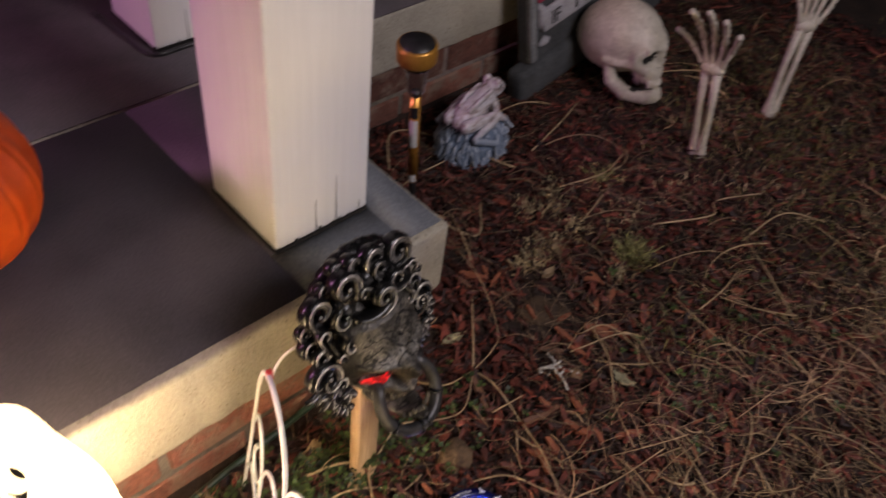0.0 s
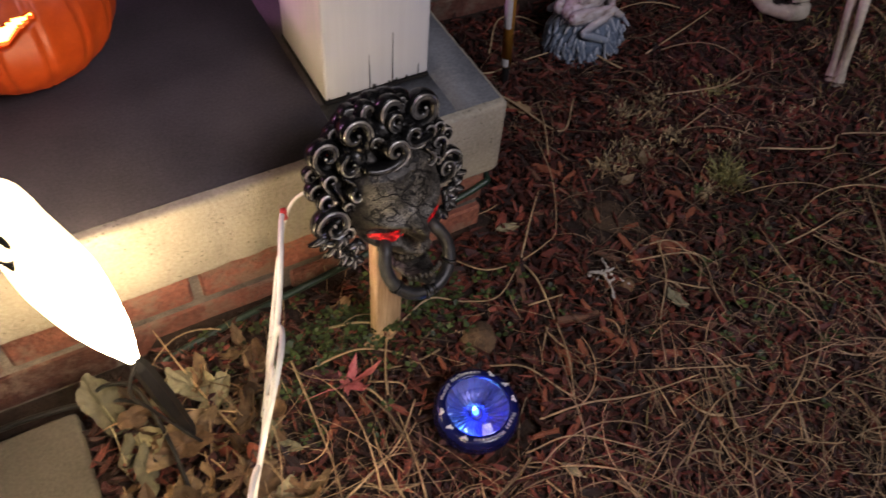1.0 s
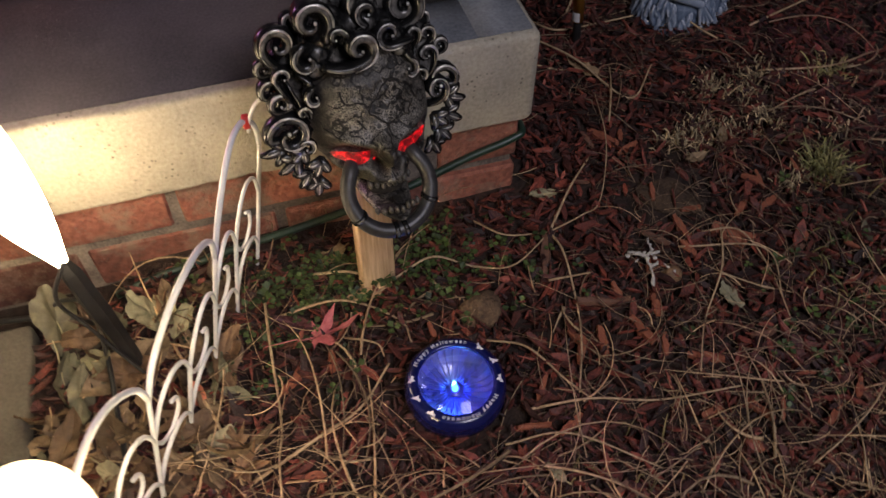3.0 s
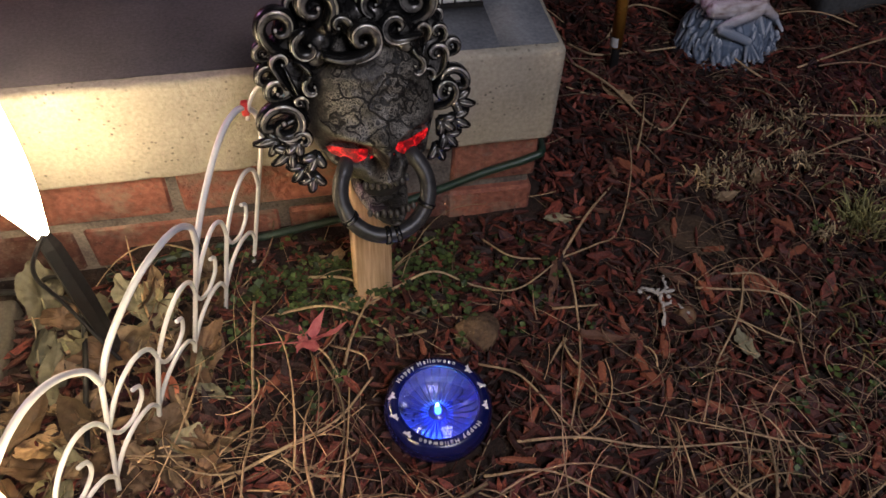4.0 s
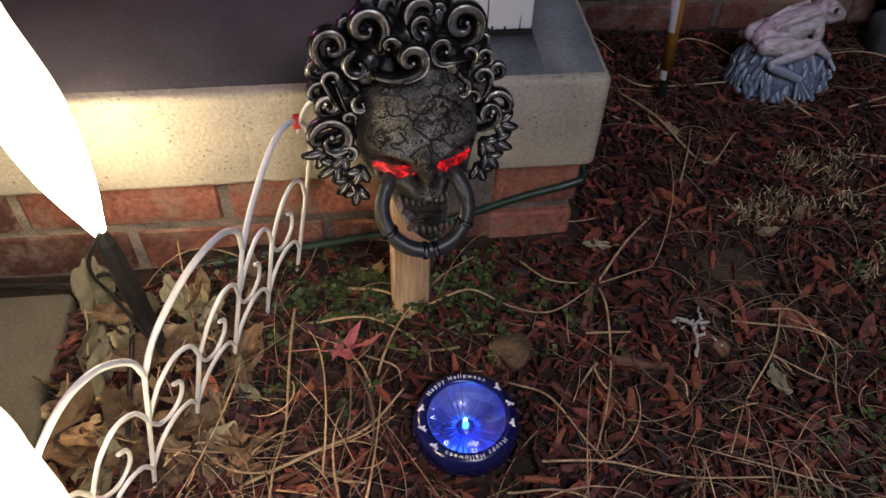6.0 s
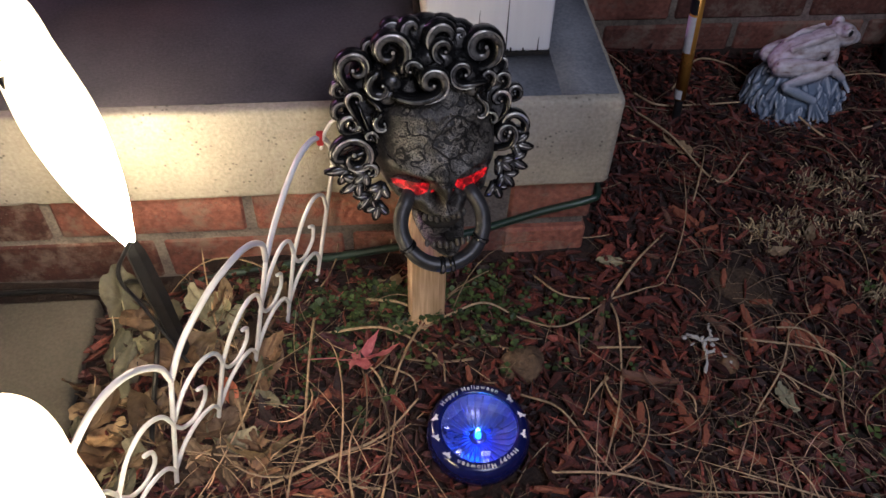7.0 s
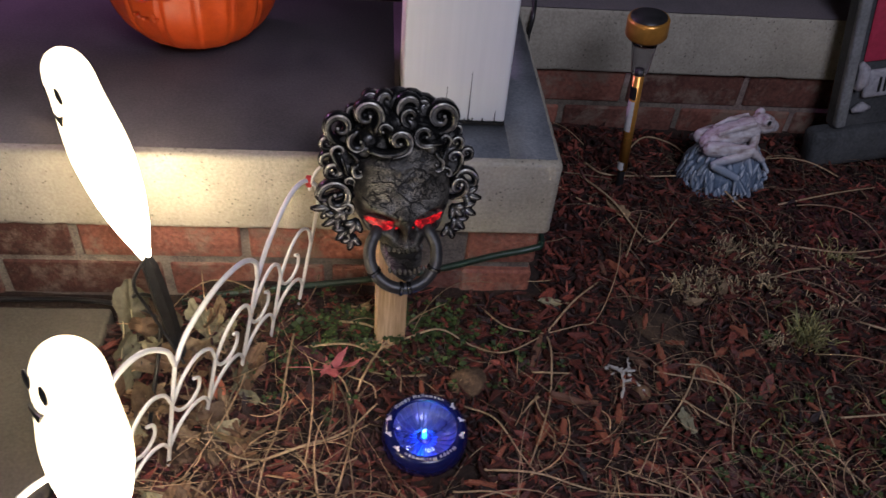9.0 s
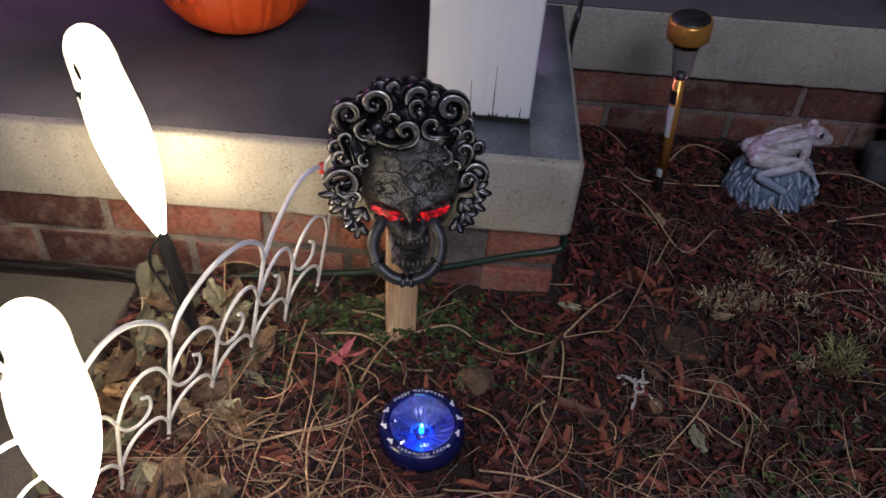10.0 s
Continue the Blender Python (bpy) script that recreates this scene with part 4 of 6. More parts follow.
def ring_text(words, centre_deg, radius, size, z, step):
    b = Build()
    wide = {"l": 0.55, "i": 0.5, " ": 0.6, "w": 1.3, "H": 1.25}
    steps = [wide.get(c, 1.0) for c in words]
    total, run = sum(steps), 0.0
    for ch, w in zip(words, steps):
        a = centre_deg + step * (total / 2 - run - w / 2)
        run += w
        if ch == " ":
            continue
        me = text_mesh(ch, size, 0.0003)
        m = pose(0, 0, 0, 0, 0, a) @ pose(radius, 0, z, 0, 0, -90)
        base = len(b.v)
        b.v += [m @ v.co for v in me.vertices]
        b.f += [tuple(base + k for k in p.vertices) for p in me.polygons]
        bpy.data.meshes.remove(me)
    return b


def puck_light(x, y, z):
    ob = thing("puck_light", "round navy blue plastic push light with a clear lens", "lamp", pose(x, y, z, 4, 0, 0))
    body = Build().lathe([(0.0, 0.0), (0.041, 0.0), (0.0445, 0.003), (0.0455, 0.012), (0.0445, 0.021), (0.042, 0.0255), (0.0385, 0.0272), (0.0342, 0.0272), (0.0330, 0.026), (0.0325, 0.014)], 56)
    part("housing", body, NAVY, ob)
    bowl = Build().lathe([(0.0325, 0.0215), (0.027, 0.012), (0.016, 0.0065), (0.004, 0.005), (0.0, 0.005)], 48)
    part("reflector", bowl, REFLECTOR, ob, "ribbed silver reflector bowl")
    for k in range(28):
        a = 2 * math.pi * k / 28
        d = Vector((math.cos(a), math.sin(a), 0))
        part("reflector_rib", Build().tube([d * 0.008 + Vector((0, 0, 0.0062)), d * 0.017 + Vector((0, 0, 0.0075)), d * 0.027 + Vector((0, 0, 0.0128)), d * 0.0318 + Vector((0, 0, 0.0205))], 0.0007, 5), REFLECTOR, ob)
    part("led_mount", Build().lathe([(0.0075, 0.0060), (0.0070, 0.0072), (0.0, 0.0074)], 24), REFLECTOR, ob, "plastic diode mount")
    led = Build().lathe([(0.0028, 0.005), (0.0028, 0.011), (0.0022, 0.0135), (0.0, 0.0145)], 14)
    part("led", led, LED_BLUE, ob, "bright blue lit diode")
    core = Build().ball((0, 0.0035, 0.0095), (0.0019, 0.0019, 0.0062), 10)
    part("led_chip", core, LED_CORE, ob, "cyan lit diode core")
    dome = Build().lathe([(0.0335, 0.0262), (0.030, 0.0295), (0.022, 0.0328), (0.011, 0.0345), (0.0, 0.035)], 48)
    dome.lathe([(0.0, 0.0335), (0.011, 0.033), (0.022, 0.0312), (0.0295, 0.028), (0.0330, 0.0260)], 48)
    lens = part("lens", dome, LENS, ob, "clear domed plastic lens")
    lens.visible_shadow = False
    part("print_text", ring_text("Happy Halloween", 101, 0.0362, 0.0056, 0.0276, 6.1), PRINT, ob, "white lettering", smooth=False)
    part("print_text", ring_text("Happy Halloween", 278, 0.0362, 0.0056, 0.0276, 6.1), PRINT, ob, "white lettering", smooth=False)
    bat = [(0, 0.0022), (0.0007, 0.0012), (0.0018, 0.0018), (0.0042, 0.0022), (0.0034, 0.0008), (0.0036, -0.0006), (0.002, 0.0), (0.0012, -0.001), (0, -0.003), (-0.0012, -0.001), (-0.002, 0.0), (-0.0036, -0.0006), (-0.0034, 0.0008), (-0.0042, 0.0022), (-0.0018, 0.0018), (-0.0007, 0.0012)]
    for a in (165, 192, 220, 345, 12, 40):
        part("bat_print", Build().plate(bat, 0.0003), PRINT, ob, smooth=False, at=pose(0, 0, 0, 0, 0, a) @ pose(0.0385, 0, 0.0277, 0, 3, R.uniform(-140, -40)))
    return ob


puck_light(-0.150, -0.232, 0.010)

# ---------------------------------------------------------------- solar stake light


def solar_light(foot, head):
    foot, head = Vector(foot), Vector(head)
    axis = (head - foot).normalized()
    ob = thing("solar_light", "copper-coloured solar stake light with a clear lens, leaning in the bed", "garden light", Matrix.Translation(foot) @ Matrix((Vector((0, 1, 0)).cross(axis).normalized(), axis.cross(Vector((0, 1, 0)).cross(axis)).normalized(), axis)).transposed().to_4x4())
    part("spike", Build().lathe([(0.0, -0.03), (0.0055, 0.0), (0.0055, 0.046)], 12), BLACK_PLASTIC, ob, "black plastic ground spike")
    part("pole", Build().lathe([(0.0, 0.044), (0.0075, 0.044), (0.0075, 0.205), (0.0, 0.205)], 20), AMBER_METAL, ob, "shiny copper-coloured pole")
    for z0, z1, m in ((0.046, 0.060, LABEL_WHITE), (0.115, 0.165, LABEL_WHITE), (0.168, 0.188, BLACK_PLASTIC)):
        n = 10
        lab = Build()
        lab.v = [Vector((0.0078 * math.cos(a), 0.0078 * math.sin(a), z)) for z in (z0, z1) for a in np.linspace(math.radians(165), math.radians(262), n)]
        lab.f = [(k, k + 1, n + k + 1, n + k) for k in range(n - 1)]
        part("label", lab, m, ob, "paper sticker on the pole")
    part("socket", Build().lathe([(0.0, 0.203), (0.0058, 0.203), (0.0062, 0.214), (0.0, 0.214)], 16), BLACK_PLASTIC, ob)
    lens = part("lens", Build().lathe([(0.009, 0.206), (0.012, 0.212), (0.0165, 0.250), (0.0172, 0.262), (0.0155, 0.262), (0.015, 0.25), (0.0105, 0.213), (0.009, 0.208)], 28), FROSTED, ob, "clear plastic lens")
    lens.visible_shadow = False
    part("cap", Build().lathe([(0.0, 0.262), (0.025, 0.262), (0.0272, 0.265), (0.0272, 0.286), (0.0255, 0.289), (0.022, 0.2885), (0.0, 0.2885)], 36), AMBER_METAL, ob, "round polished copper cap")
    part("solar_panel", Build().lathe([(0.0235, 0.2880), (0.0235, 0.2900), (0.0, 0.2902)], 32), BLACK_PLASTIC, ob, "small dark solar panel")
    return ob


solar_light((0.162, 0.224, -0.004), (0.138, 0.216, 0.283))

# ---------------------------------------------------------------- frog figurine


def merged(name, b, material, voxel, smooth_steps=4):
    """Melts overlapping balls and tubes into one skin."""
    tmp = new("tmp", b.mesh("tmp", material))
    rm = tmp.modifiers.new("r", "REMESH")
    rm.mode, rm.voxel_size, rm.use_smooth_shade = "VOXEL", voxel, True
    sm = tmp.modifiers.new("s", "SMOOTH")
    sm.factor, sm.iterations = 0.5, smooth_steps
    bpy.context.view_layer.update()
    me = bpy.data.meshes.new_from_object(tmp.evaluated_get(bpy.context.evaluated_depsgraph_get()))
    me.name = name
    old = tmp.data
    bpy.data.objects.remove(tmp)
    bpy.data.meshes.remove(old)
    me.materials.clear()
    me.materials.append(material)
    me.polygons.foreach_set("use_smooth", [True] * len(me.polygons))
    return me


def frog_figurine(x, y, z):
    b = Build()
    b.ball((0, 0, 0.036), (0.060, 0.058, 0.052), 24)
    b.ball((0, 0, 0.014), (0.064, 0.060, 0.034), 24)
    for k in range(230):
        a, h = R.uniform(0, 2 * math.pi), R.uniform(-0.004, 0.078)
        rim = 0.063 * math.sqrt(max(0.05, 1 - (max(0, h - 0.022) / 0.066) ** 2))
        d = Vector((math.cos(a), math.sin(a), max(0.0, (h - 0.03) / 0.06))).normalized()
        q = d.to_track_quat("Z", "Y").to_matrix() @ Euler((R.uniform(-0.5, 0.2), 0, R.gauss(0, 0.5))).to_matrix()
        b.ball((rim * math.cos(a), rim * 0.95 * math.sin(a), h), (R.uniform(0.0036, 0.0066), R.uniform(0.011, 0.019), 0.0050), 8, q)
    # the frog, crouched, looking to +x
    first = len(b.v)
    b.ball((-0.010, 0, 0.087), (0.040, 0.023, 0.017), 20, Euler((0, radians(-15), 0)).to_matrix())
    b.ball((0.018, 0, 0.096), (0.028, 0.021, 0.015), 18, Euler((0, radians(-14), 0)).to_matrix())
    b.ball((0.043, -0.001, 0.104), (0.021, 0.018, 0.0125), 18, Euler((0, radians(6), 0)).to_matrix())
    b.ball((0.058, -0.001, 0.100), (0.012, 0.012, 0.0075), 14)
    for s in (-1, 1):
        b.ball((0.040, s * 0.011 - 0.001, 0.113), 0.0076, 12)
        b.tube([(-0.030, s * 0.010, 0.096), (-0.004, s * 0.013, 0.105), (0.024, s * 0.013, 0.110)], [0.0030, 0.0036, 0.0028], 8)
        for p, q, r0, r1 in (((-0.042, s * 0.018, 0.080), (0.014, s * 0.034, 0.082), 0.0095, 0.0080), ((0.014, s * 0.036, 0.081), (-0.040, s * 0.038, 0.068), 0.0066, 0.0052), ((-0.040, s * 0.040, 0.067), (-0.006, s * 0.056, 0.056), 0.0050, 0.0046),
                            ((0.028, s * 0.017, 0.094), (0.016, s * 0.036, 0.084), 0.0064, 0.0056), ((0.016, s * 0.036, 0.084), (0.037, s * 0.040, 0.071), 0.0054, 0.0044)):
            p, q = Vector(p), Vector(q)
            b.tube([p, p.lerp(q, 0.33), p.lerp(q, 0.66), q], [r0, r0 * 1.08, (r0 + r1) * 0.5, r1], 12)
            b.ball(p, r0, 12)
            b.ball(q, r1, 12)
        for t in (-0.7, -0.2, 0.3, 0.8):
            b.tube([(0.036, s * 0.040, 0.072), (0.036 + 0.014 * math.cos(t), s * 0.044 + 0.012 * math.sin(t), 0.058)], [0.0032, 0.0017], 8)
            b.tube([(-0.007, s * 0.056, 0.056), (0.004 + 0.014 * t, s * 0.063, 0.034)], [0.0036, 0.0017], 8)
    b.turned(pose(-0.004, 0, -0.001) @ Matrix.Scale(1.04, 4), first)
    # small five-petalled flowers on the base
    for fx, fy, fz in ((0.022, -0.060, 0.010), (0.048, -0.040, 0.028), (0.052, -0.034, 0.040), (-0.040, -0.049, 0.016)):
        for k in range(5):
            t = 2 * math.pi * k / 5
            b.ball((fx + 0.0062 * math.cos(t), fy, fz + 0.0062 * math.sin(t)), (0.0042, 0.0050, 0.0042), 8)
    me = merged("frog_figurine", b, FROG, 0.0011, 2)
    me.materials.append(BLACK_PLASTIC)
    for p in me.polygons:
        if min((p.center - Vector((0.0385, s * 0.0195 - 0.001, 0.1165))).length for s in (-1, 1)) < 0.0040:
            p.material_index = 1
    for v in me.vertices:
        v.co = Vector((v.co.x * 0.98, v.co.y * 0.94, v.co.z * 1.20))
    ob = new("frog_figurine", me)
    ob.matrix_basis = pose(x, y, z, 0, 0, 8)
    tagged(ob, "pale frog sitting on a blue-grey leafy garden stone ornament", "figurine")
    return ob


frog_figurine(0.338, 0.274, -0.038)

# ---------------------------------------------------------------- tombstone, skull, skeleton forearms


def tombstone(x, y, z, turn):
    ob = thing("tombstone", "dark grey foam tombstone with a red panel and pale scroll", "tombstone", pose(x, y, z, -6, -9, turn))
    part("plinth", Build().box((-0.035, -0.033, -0.02), (0.40, 0.010, 0.046), 0.014, 4), TOMB, ob)
    slab_b = Build()
    out = [(0, 0), (0.37, 0), (0.37, 0.36)] + [(0.185 + 0.185 * math.cos(a), 0.36 + 0.15 * math.sin(a)) for a in np.linspace(0.2, math.pi - 0.2, 16)] + [(0, 0.36)]
    slab_b.plate(out, 0.022).turned(pose(0, -0.018, 0.048, 90, 0, 0))
    part("stone", slab_b, TOMB, ob, smooth=False)
    for x0, x1 in ((0.0, 0.017), (0.353, 0.37)):
        part("rim", Build().box((x0, -0.027, 0.05), (x1, -0.012, 0.41), 0.004), TOMB_EDGE, ob, "rubbed grey raised rim", smooth=False)
    part("red_panel", Build().box((0.026, -0.0235, 0.158), (0.34, -0.018, 0.37), 0.003), TOMB_RED, ob, "dark red painted panel")
    scroll = Build()
    scroll.box((0.032, -0.030, 0.100), (0.33, -0.021, 0.146), 0.004)
    scroll.tube([(0.020, -0.026, 0.116), (0.027, -0.028, 0.128), (0.026, -0.027, 0.150), (0.020, -0.026, 0.160)], [0.006, 0.010, 0.009, 0.004], 8)
    scroll.tube([(0.022, -0.024, 0.078), (0.036, -0.026, 0.084), (0.05, -0.024, 0.080)], [0.004, 0.009, 0.003], 8)
    part("scroll", scroll, mat("pale_scroll", (0.24, 0.23, 0.25), (0.46, 0.45, 0.48), 0.8, fine=220, coarse=30, bump=0.4), ob, "pale raised scroll")
    word = Build()
    me = text_mesh("IF", 0.036, 0.0008)
    stand = pose(0.062, -0.0308, 0.110, 90, 0, 0)
    word.v = [stand @ v.co for v in me.vertices]
    word.f = [tuple(p.vertices) for p in me.polygons]
    bpy.data.meshes.remove(me)
    part("lettering", word, DARK_GAP, ob, "black word on the scroll", smooth=False)
    for k in range(2, 9):
        part("letter_bar", Build().box((0.06 + 0.028 * k, -0.0315, 0.110), (0.066 + 0.028 * k + 0.008 * (k % 2), -0.029, 0.136), 0.001), DARK_GAP, ob, smooth=False)
    return ob


tombstone(0.528, 0.338, 0.008, 3)


def skull(x, y, z, turn):
    b = Build()
    b.ball((0, 0.012, 0.012), (0.066, 0.080, 0.066), 40)                       # cranium
    b.ball((0, -0.034, 0.004), (0.052, 0.042, 0.044), 28)                      # forehead
    b.ball((0, -0.052, -0.040), (0.030, 0.026, 0.026), 20)                     # upper jaw
    b.tube([(-0.040, -0.056, 0.004), (0.0, -0.072, 0.006), (0.040, -0.056, 0.004)], [0.010, 0.009, 0.010], 12)
    for s in (-1, 1):
        b.tube([(s * 0.046, -0.044, 0.002), (s * 0.049, -0.040, -0.020), (s * 0.030, -0.060, -0.032)], [0.009, 0.010, 0.012], 12)
        b.tube([(s * 0.047, -0.042, -0.020), (s * 0.060, -0.014, -0.022), (s * 0.060, 0.012, -0.018)], [0.0075, 0.0055, 0.008], 10)
        b.tube([(s * 0.052, 0.004, -0.026), (s * 0.050, -0.004, -0.056), (s * 0.040, -0.030, -0.078), (s * 0.018, -0.064, -0.084), (0, -0.070, -0.084)], [0.010, 0.013, 0.014, 0.014, 0.015], 12)
    b.tube([(0, -0.068, 0.004), (0, -0.077, -0.010)], [0.007, 0.005], 10)
    for k in range(-4, 5):
        a = k * 0.2
        b.ball((0.031 * math.sin(a), -0.042 - 0.034 * math.cos(a), -0.060), (0.0040, 0.004, 0.0075), 10)
        b.ball((0.029 * math.sin(a), -0.042 - 0.034 * math.cos(a), -0.075), (0.0038, 0.004, 0.0060), 10)
    me = merged("skull", b, BONE, 0.0022, 4)
    # black put into sockets, nose and mouth gap for the shade of their depth
    me.materials.append(DARK_GAP)
    pits = [(Vector((s * 0.0245, -0.066, -0.010)), (0.0175, 0.030, 0.0165)) for s in (-1, 1)] + [(Vector((0, -0.078, -0.026)), (0.0085, 0.020, 0.0115))]
    gap = lambda p: p.y < -0.012 and abs(p.z + 0.0675 + 0.06 * (p.y + 0.07)) < 0.0026 and abs(p.x) < 0.042  # noqa: E731
    hollow = set()
    for v in me.vertices:
        for c, r in pits:
            q = Vector(((v.co.x - c.x) / r[0], (v.co.y - c.y) / r[1], (v.co.z - c.z) / r[2]))
            if q.length < 1:
                v.co.y += 0.026 * (1 - q.length ** 2)
                if q.length < 0.86:
                    hollow.add(v.index)
        if gap(v.co):
            v.co.y += 0.008
            hollow.add(v.index)
    for p in me.polygons:
        if sum(k in hollow for k in p.vertices) >= 3:
            p.material_index = 1
    ob = new("skull", me)
    ob.matrix_basis = pose(x, y, z, -10, 8, turn)
    return tagged(ob, "life-size aged plastic skull lying in the mulch", "skull")


skull(0.682, 0.240, 0.092, 10)


def skeleton_hand(foot, top, turn, label):
    foot, top = Vector(foot), Vector(top)
    axis = (top - foot)
    ln = axis.length
    b = Build()
    wrist = ln * 0.62
    for s in (-1, 1):
        b.tube([(s * 0.004, 0, -0.02), (s * 0.005, 0, 0.004), (s * 0.007, 0, 0.03), (s * 0.010, 0, wrist * 0.6), (s * 0.009, 0, wrist)], [0.0105, 0.011, 0.0068, 0.0056, 0.008], 9)
    b.ball((0, 0, wrist + 0.006), (0.021, 0.011, 0.013), 12)
    for k, (x, f, lean) in enumerate(((-0.030, 0.62, -0.55), (-0.016, 0.95, -0.2), (-0.002, 1.0, -0.02), (0.012, 0.94, 0.14), (0.023, 0.8, 0.34))):
        base = Vector((x * 0.6, 0, wrist + 0.010))
        d = Vector((math.sin(lean), -0.12, math.cos(lean)))
        lens_ = [0.04, 0.026, 0.02, 0.014]
        p, bend = base, 0.0
        for q, l0 in enumerate(lens_):
            l1 = l0 * f * ln / 0.22
            dd = (d + Vector((0, -bend, 0))).normalized()
            e = p + dd * l1
            b.tube([p, p.lerp(e, 0.15), p.lerp(e, 0.5), p.lerp(e, 0.85), e], [0.0046, 0.0056, 0.0036, 0.0050, 0.004], 8)
            p, bend = e, bend + 0.24
    ob = part("skeleton_hand", b, BONE)
    ob.matrix_basis = Matrix.Translation(foot) @ axis.to_track_quat("Z", "Y").to_matrix().to_4x4() @ pose(0, 0, 0, 0, 0, turn)
    return tagged(ob, label, "skeleton hand", group="skeleton forearms")


skeleton_hand((0.640, 0.018, 0.0), (0.588, 0.040, 0.275), 30, "plastic skeleton forearm and open hand rising from the mulch")
skeleton_hand((0.862, 0.006, 0.0), (0.880, 0.020, 0.27), 20, "plastic skeleton forearm standing upright in the grass")

# ---------------------------------------------------------------- cables


def cable(name, pts, r, m, label):
    ob = part(name, Build().tube(smooth_line(pts, 8), r, 8), m)
    return tagged(ob, label, "cable")


cable("extension_cord", [(-0.44, -0.020, -0.004), (-0.40, -0.014, 0.003), (-0.33, -0.004, 0.006), (-0.24, 0.0, 0.016), (-0.14, 0.004, 0.032), (-0.06, 0.008, 0.056), (-0.012, 0.010, 0.068), (0.004, 0.022, 0.070), (0.008, 0.10, 0.05), (0.012, 0.25, 0.02)], 0.0042, GREEN_CORD, "dark green outdoor cord along the brick foot of the step")
cable("extension_cord", [(-1.3, -0.030, 0.008), (-0.7, -0.026, 0.004), (-0.55, -0.028, 0.006), (-0.47, -0.05, 0.006), (-0.42, -0.10, 0.004)], 0.003, BLACK_PLASTIC, "black cord lying beside the path slab")
cable("power_cord", [(0.03, 0.385, 0.0), (0.027, 0.380, 0.08), (0.020, 0.383, 0.15), (0.024, 0.386, 0.195), (0.028, 0.42, 0.212), (0.02, 0.46, 0.2095), (-0.04, 0.476, 0.2095), (-0.094, 0.480, 0.2095), (-0.104, 0.53, 0.2095), (-0.11, 0.62, 0.2095)], 0.0035, BLACK_PLASTIC, "black power cord hanging over the porch edge and round a post")
cable("extension_cord", [(-0.500, -0.030, 0.010), (-0.482, -0.036, 0.026), (-0.458, -0.051, 0.030), (-0.447, -0.092, 0.030), (-0.442, -0.131, 0.026), (-0.440, -0.172, 0.018), (-0.438, -0.215, 0.006)], 0.0024, BLACK_PLASTIC, "thin black lamp cord running over the leaf litter")

# ---------------------------------------------------------------- leaves


def leaf_outline(kind, size):
    if kind == "maple":
        spikes = [(-90, 0.10)]
        for deg, r in ((-62, 0.26), (-14, 0.52), (40, 0.88), (90, 1.15), (140, 0.88), (194, 0.52), (242, 0.26)):
            spikes += [(deg - 12, r * 0.62), (deg, r), (deg + 12, r * 0.60), (deg + 24, 0.30)]
        spikes.pop()
        return [(math.cos(radians(a)) * r * size, math.sin(radians(a)) * r * size) for a, r in spikes]
    if kind == "oak":
        out = []
        for k in range(40):
            a = 2 * math.pi * k / 40
            r = size * (0.74 + 0.07 * math.sin(a * 5 + 0.5) + 0.04 * math.sin(a * 3) + 0.02 * math.sin(a * 11))
            out.append((0.62 * r * math.cos(a), r * math.sin(a) * 1.25))
        return out
    return [(0.42 * size * math.sin(math.pi * f) ** 0.8 * s, size * (2 * f - 1)) for s, fs in ((1, np.linspace(0, 1, 13)), (-1, np.linspace(1, 0, 13)[1:-1])) for f in fs]


def leaf(kind, size, m, x, y, yaw, curl_up, label, tilt=(0, 0), lift=0.006):
    """A dry leaf: triangulated outline with a rib, bent along its length and cupped across."""
    out = leaf_outline(kind, size)
    bm = bmesh.new()
    ring = [bm.verts.new((px, py, 0)) for px, py in out]
    mid = bm.verts.new((0, 0, 0))
    for i in range(len(ring)):
        bm.faces.new((mid, ring[i], ring[(i + 1) % len(ring)]))
    bmesh.ops.subdivide_edges(bm, edges=bm.edges[:], cuts=3, use_grid_fill=True)
    ph = R.uniform(0, 9)
    for v in bm.verts:
        px, py = v.co.x / size, v.co.y / size
        v.co.z = size * (curl_up * (0.55 * px * px + 0.35 * py * py) + 0.20 * noise.noise((px * 2.4 + ph, py * 2.4, ph)) + 0.07 * noise.noise((px * 6 + ph, py * 6, ph)) - 0.05 * math.exp(-((px / 0.06) ** 2)))
    back = bmesh.ops.duplicate(bm, geom=bm.faces[:])
    for g in back["geom"]:
        if isinstance(g, bmesh.types.BMVert):
            g.co.z -= 0.0005
    b = Build().add(bm)
    ob = thing("leaf", label, "leaf", pose(x, y, ground_z(x, y) + lift, tilt[0], tilt[1], yaw), group="fallen leaves")
    part("blade", b, m, ob)
    part("leaf_stalk", Build().tube([(0, 0, -0.0004), (0, -size * 0.5, 0.0), (size * 0.03, -size * (1.0 if kind != "maple" else 0.55), size * 0.1), (size * 0.1, -size * 1.35, size * 0.12)], [0.0007, 0.0008, 0.0007, 0.0005], 5), m, ob)
    return ob


BROWN = "crumpled dark brown leaf in the leaf litter"
TAN, RED, GREENISH, ROSE = "dry curled tan leaf lying on the mulch", "crimson maple leaf lying on the straw", "faded green leaf with curled edges", "dark red dried leaf beside the path"
leaf("maple", 0.037, LEAF_RED, -0.256, -0.140, -96, 1.2, RED, tilt=(4, -10), lift=0.016)
leaf("oval", 0.022, LEAF_ROSE, -0.274, -0.118, 60, 0.6, "dusty rose dried leaf beside the maple leaf", lift=0.012)
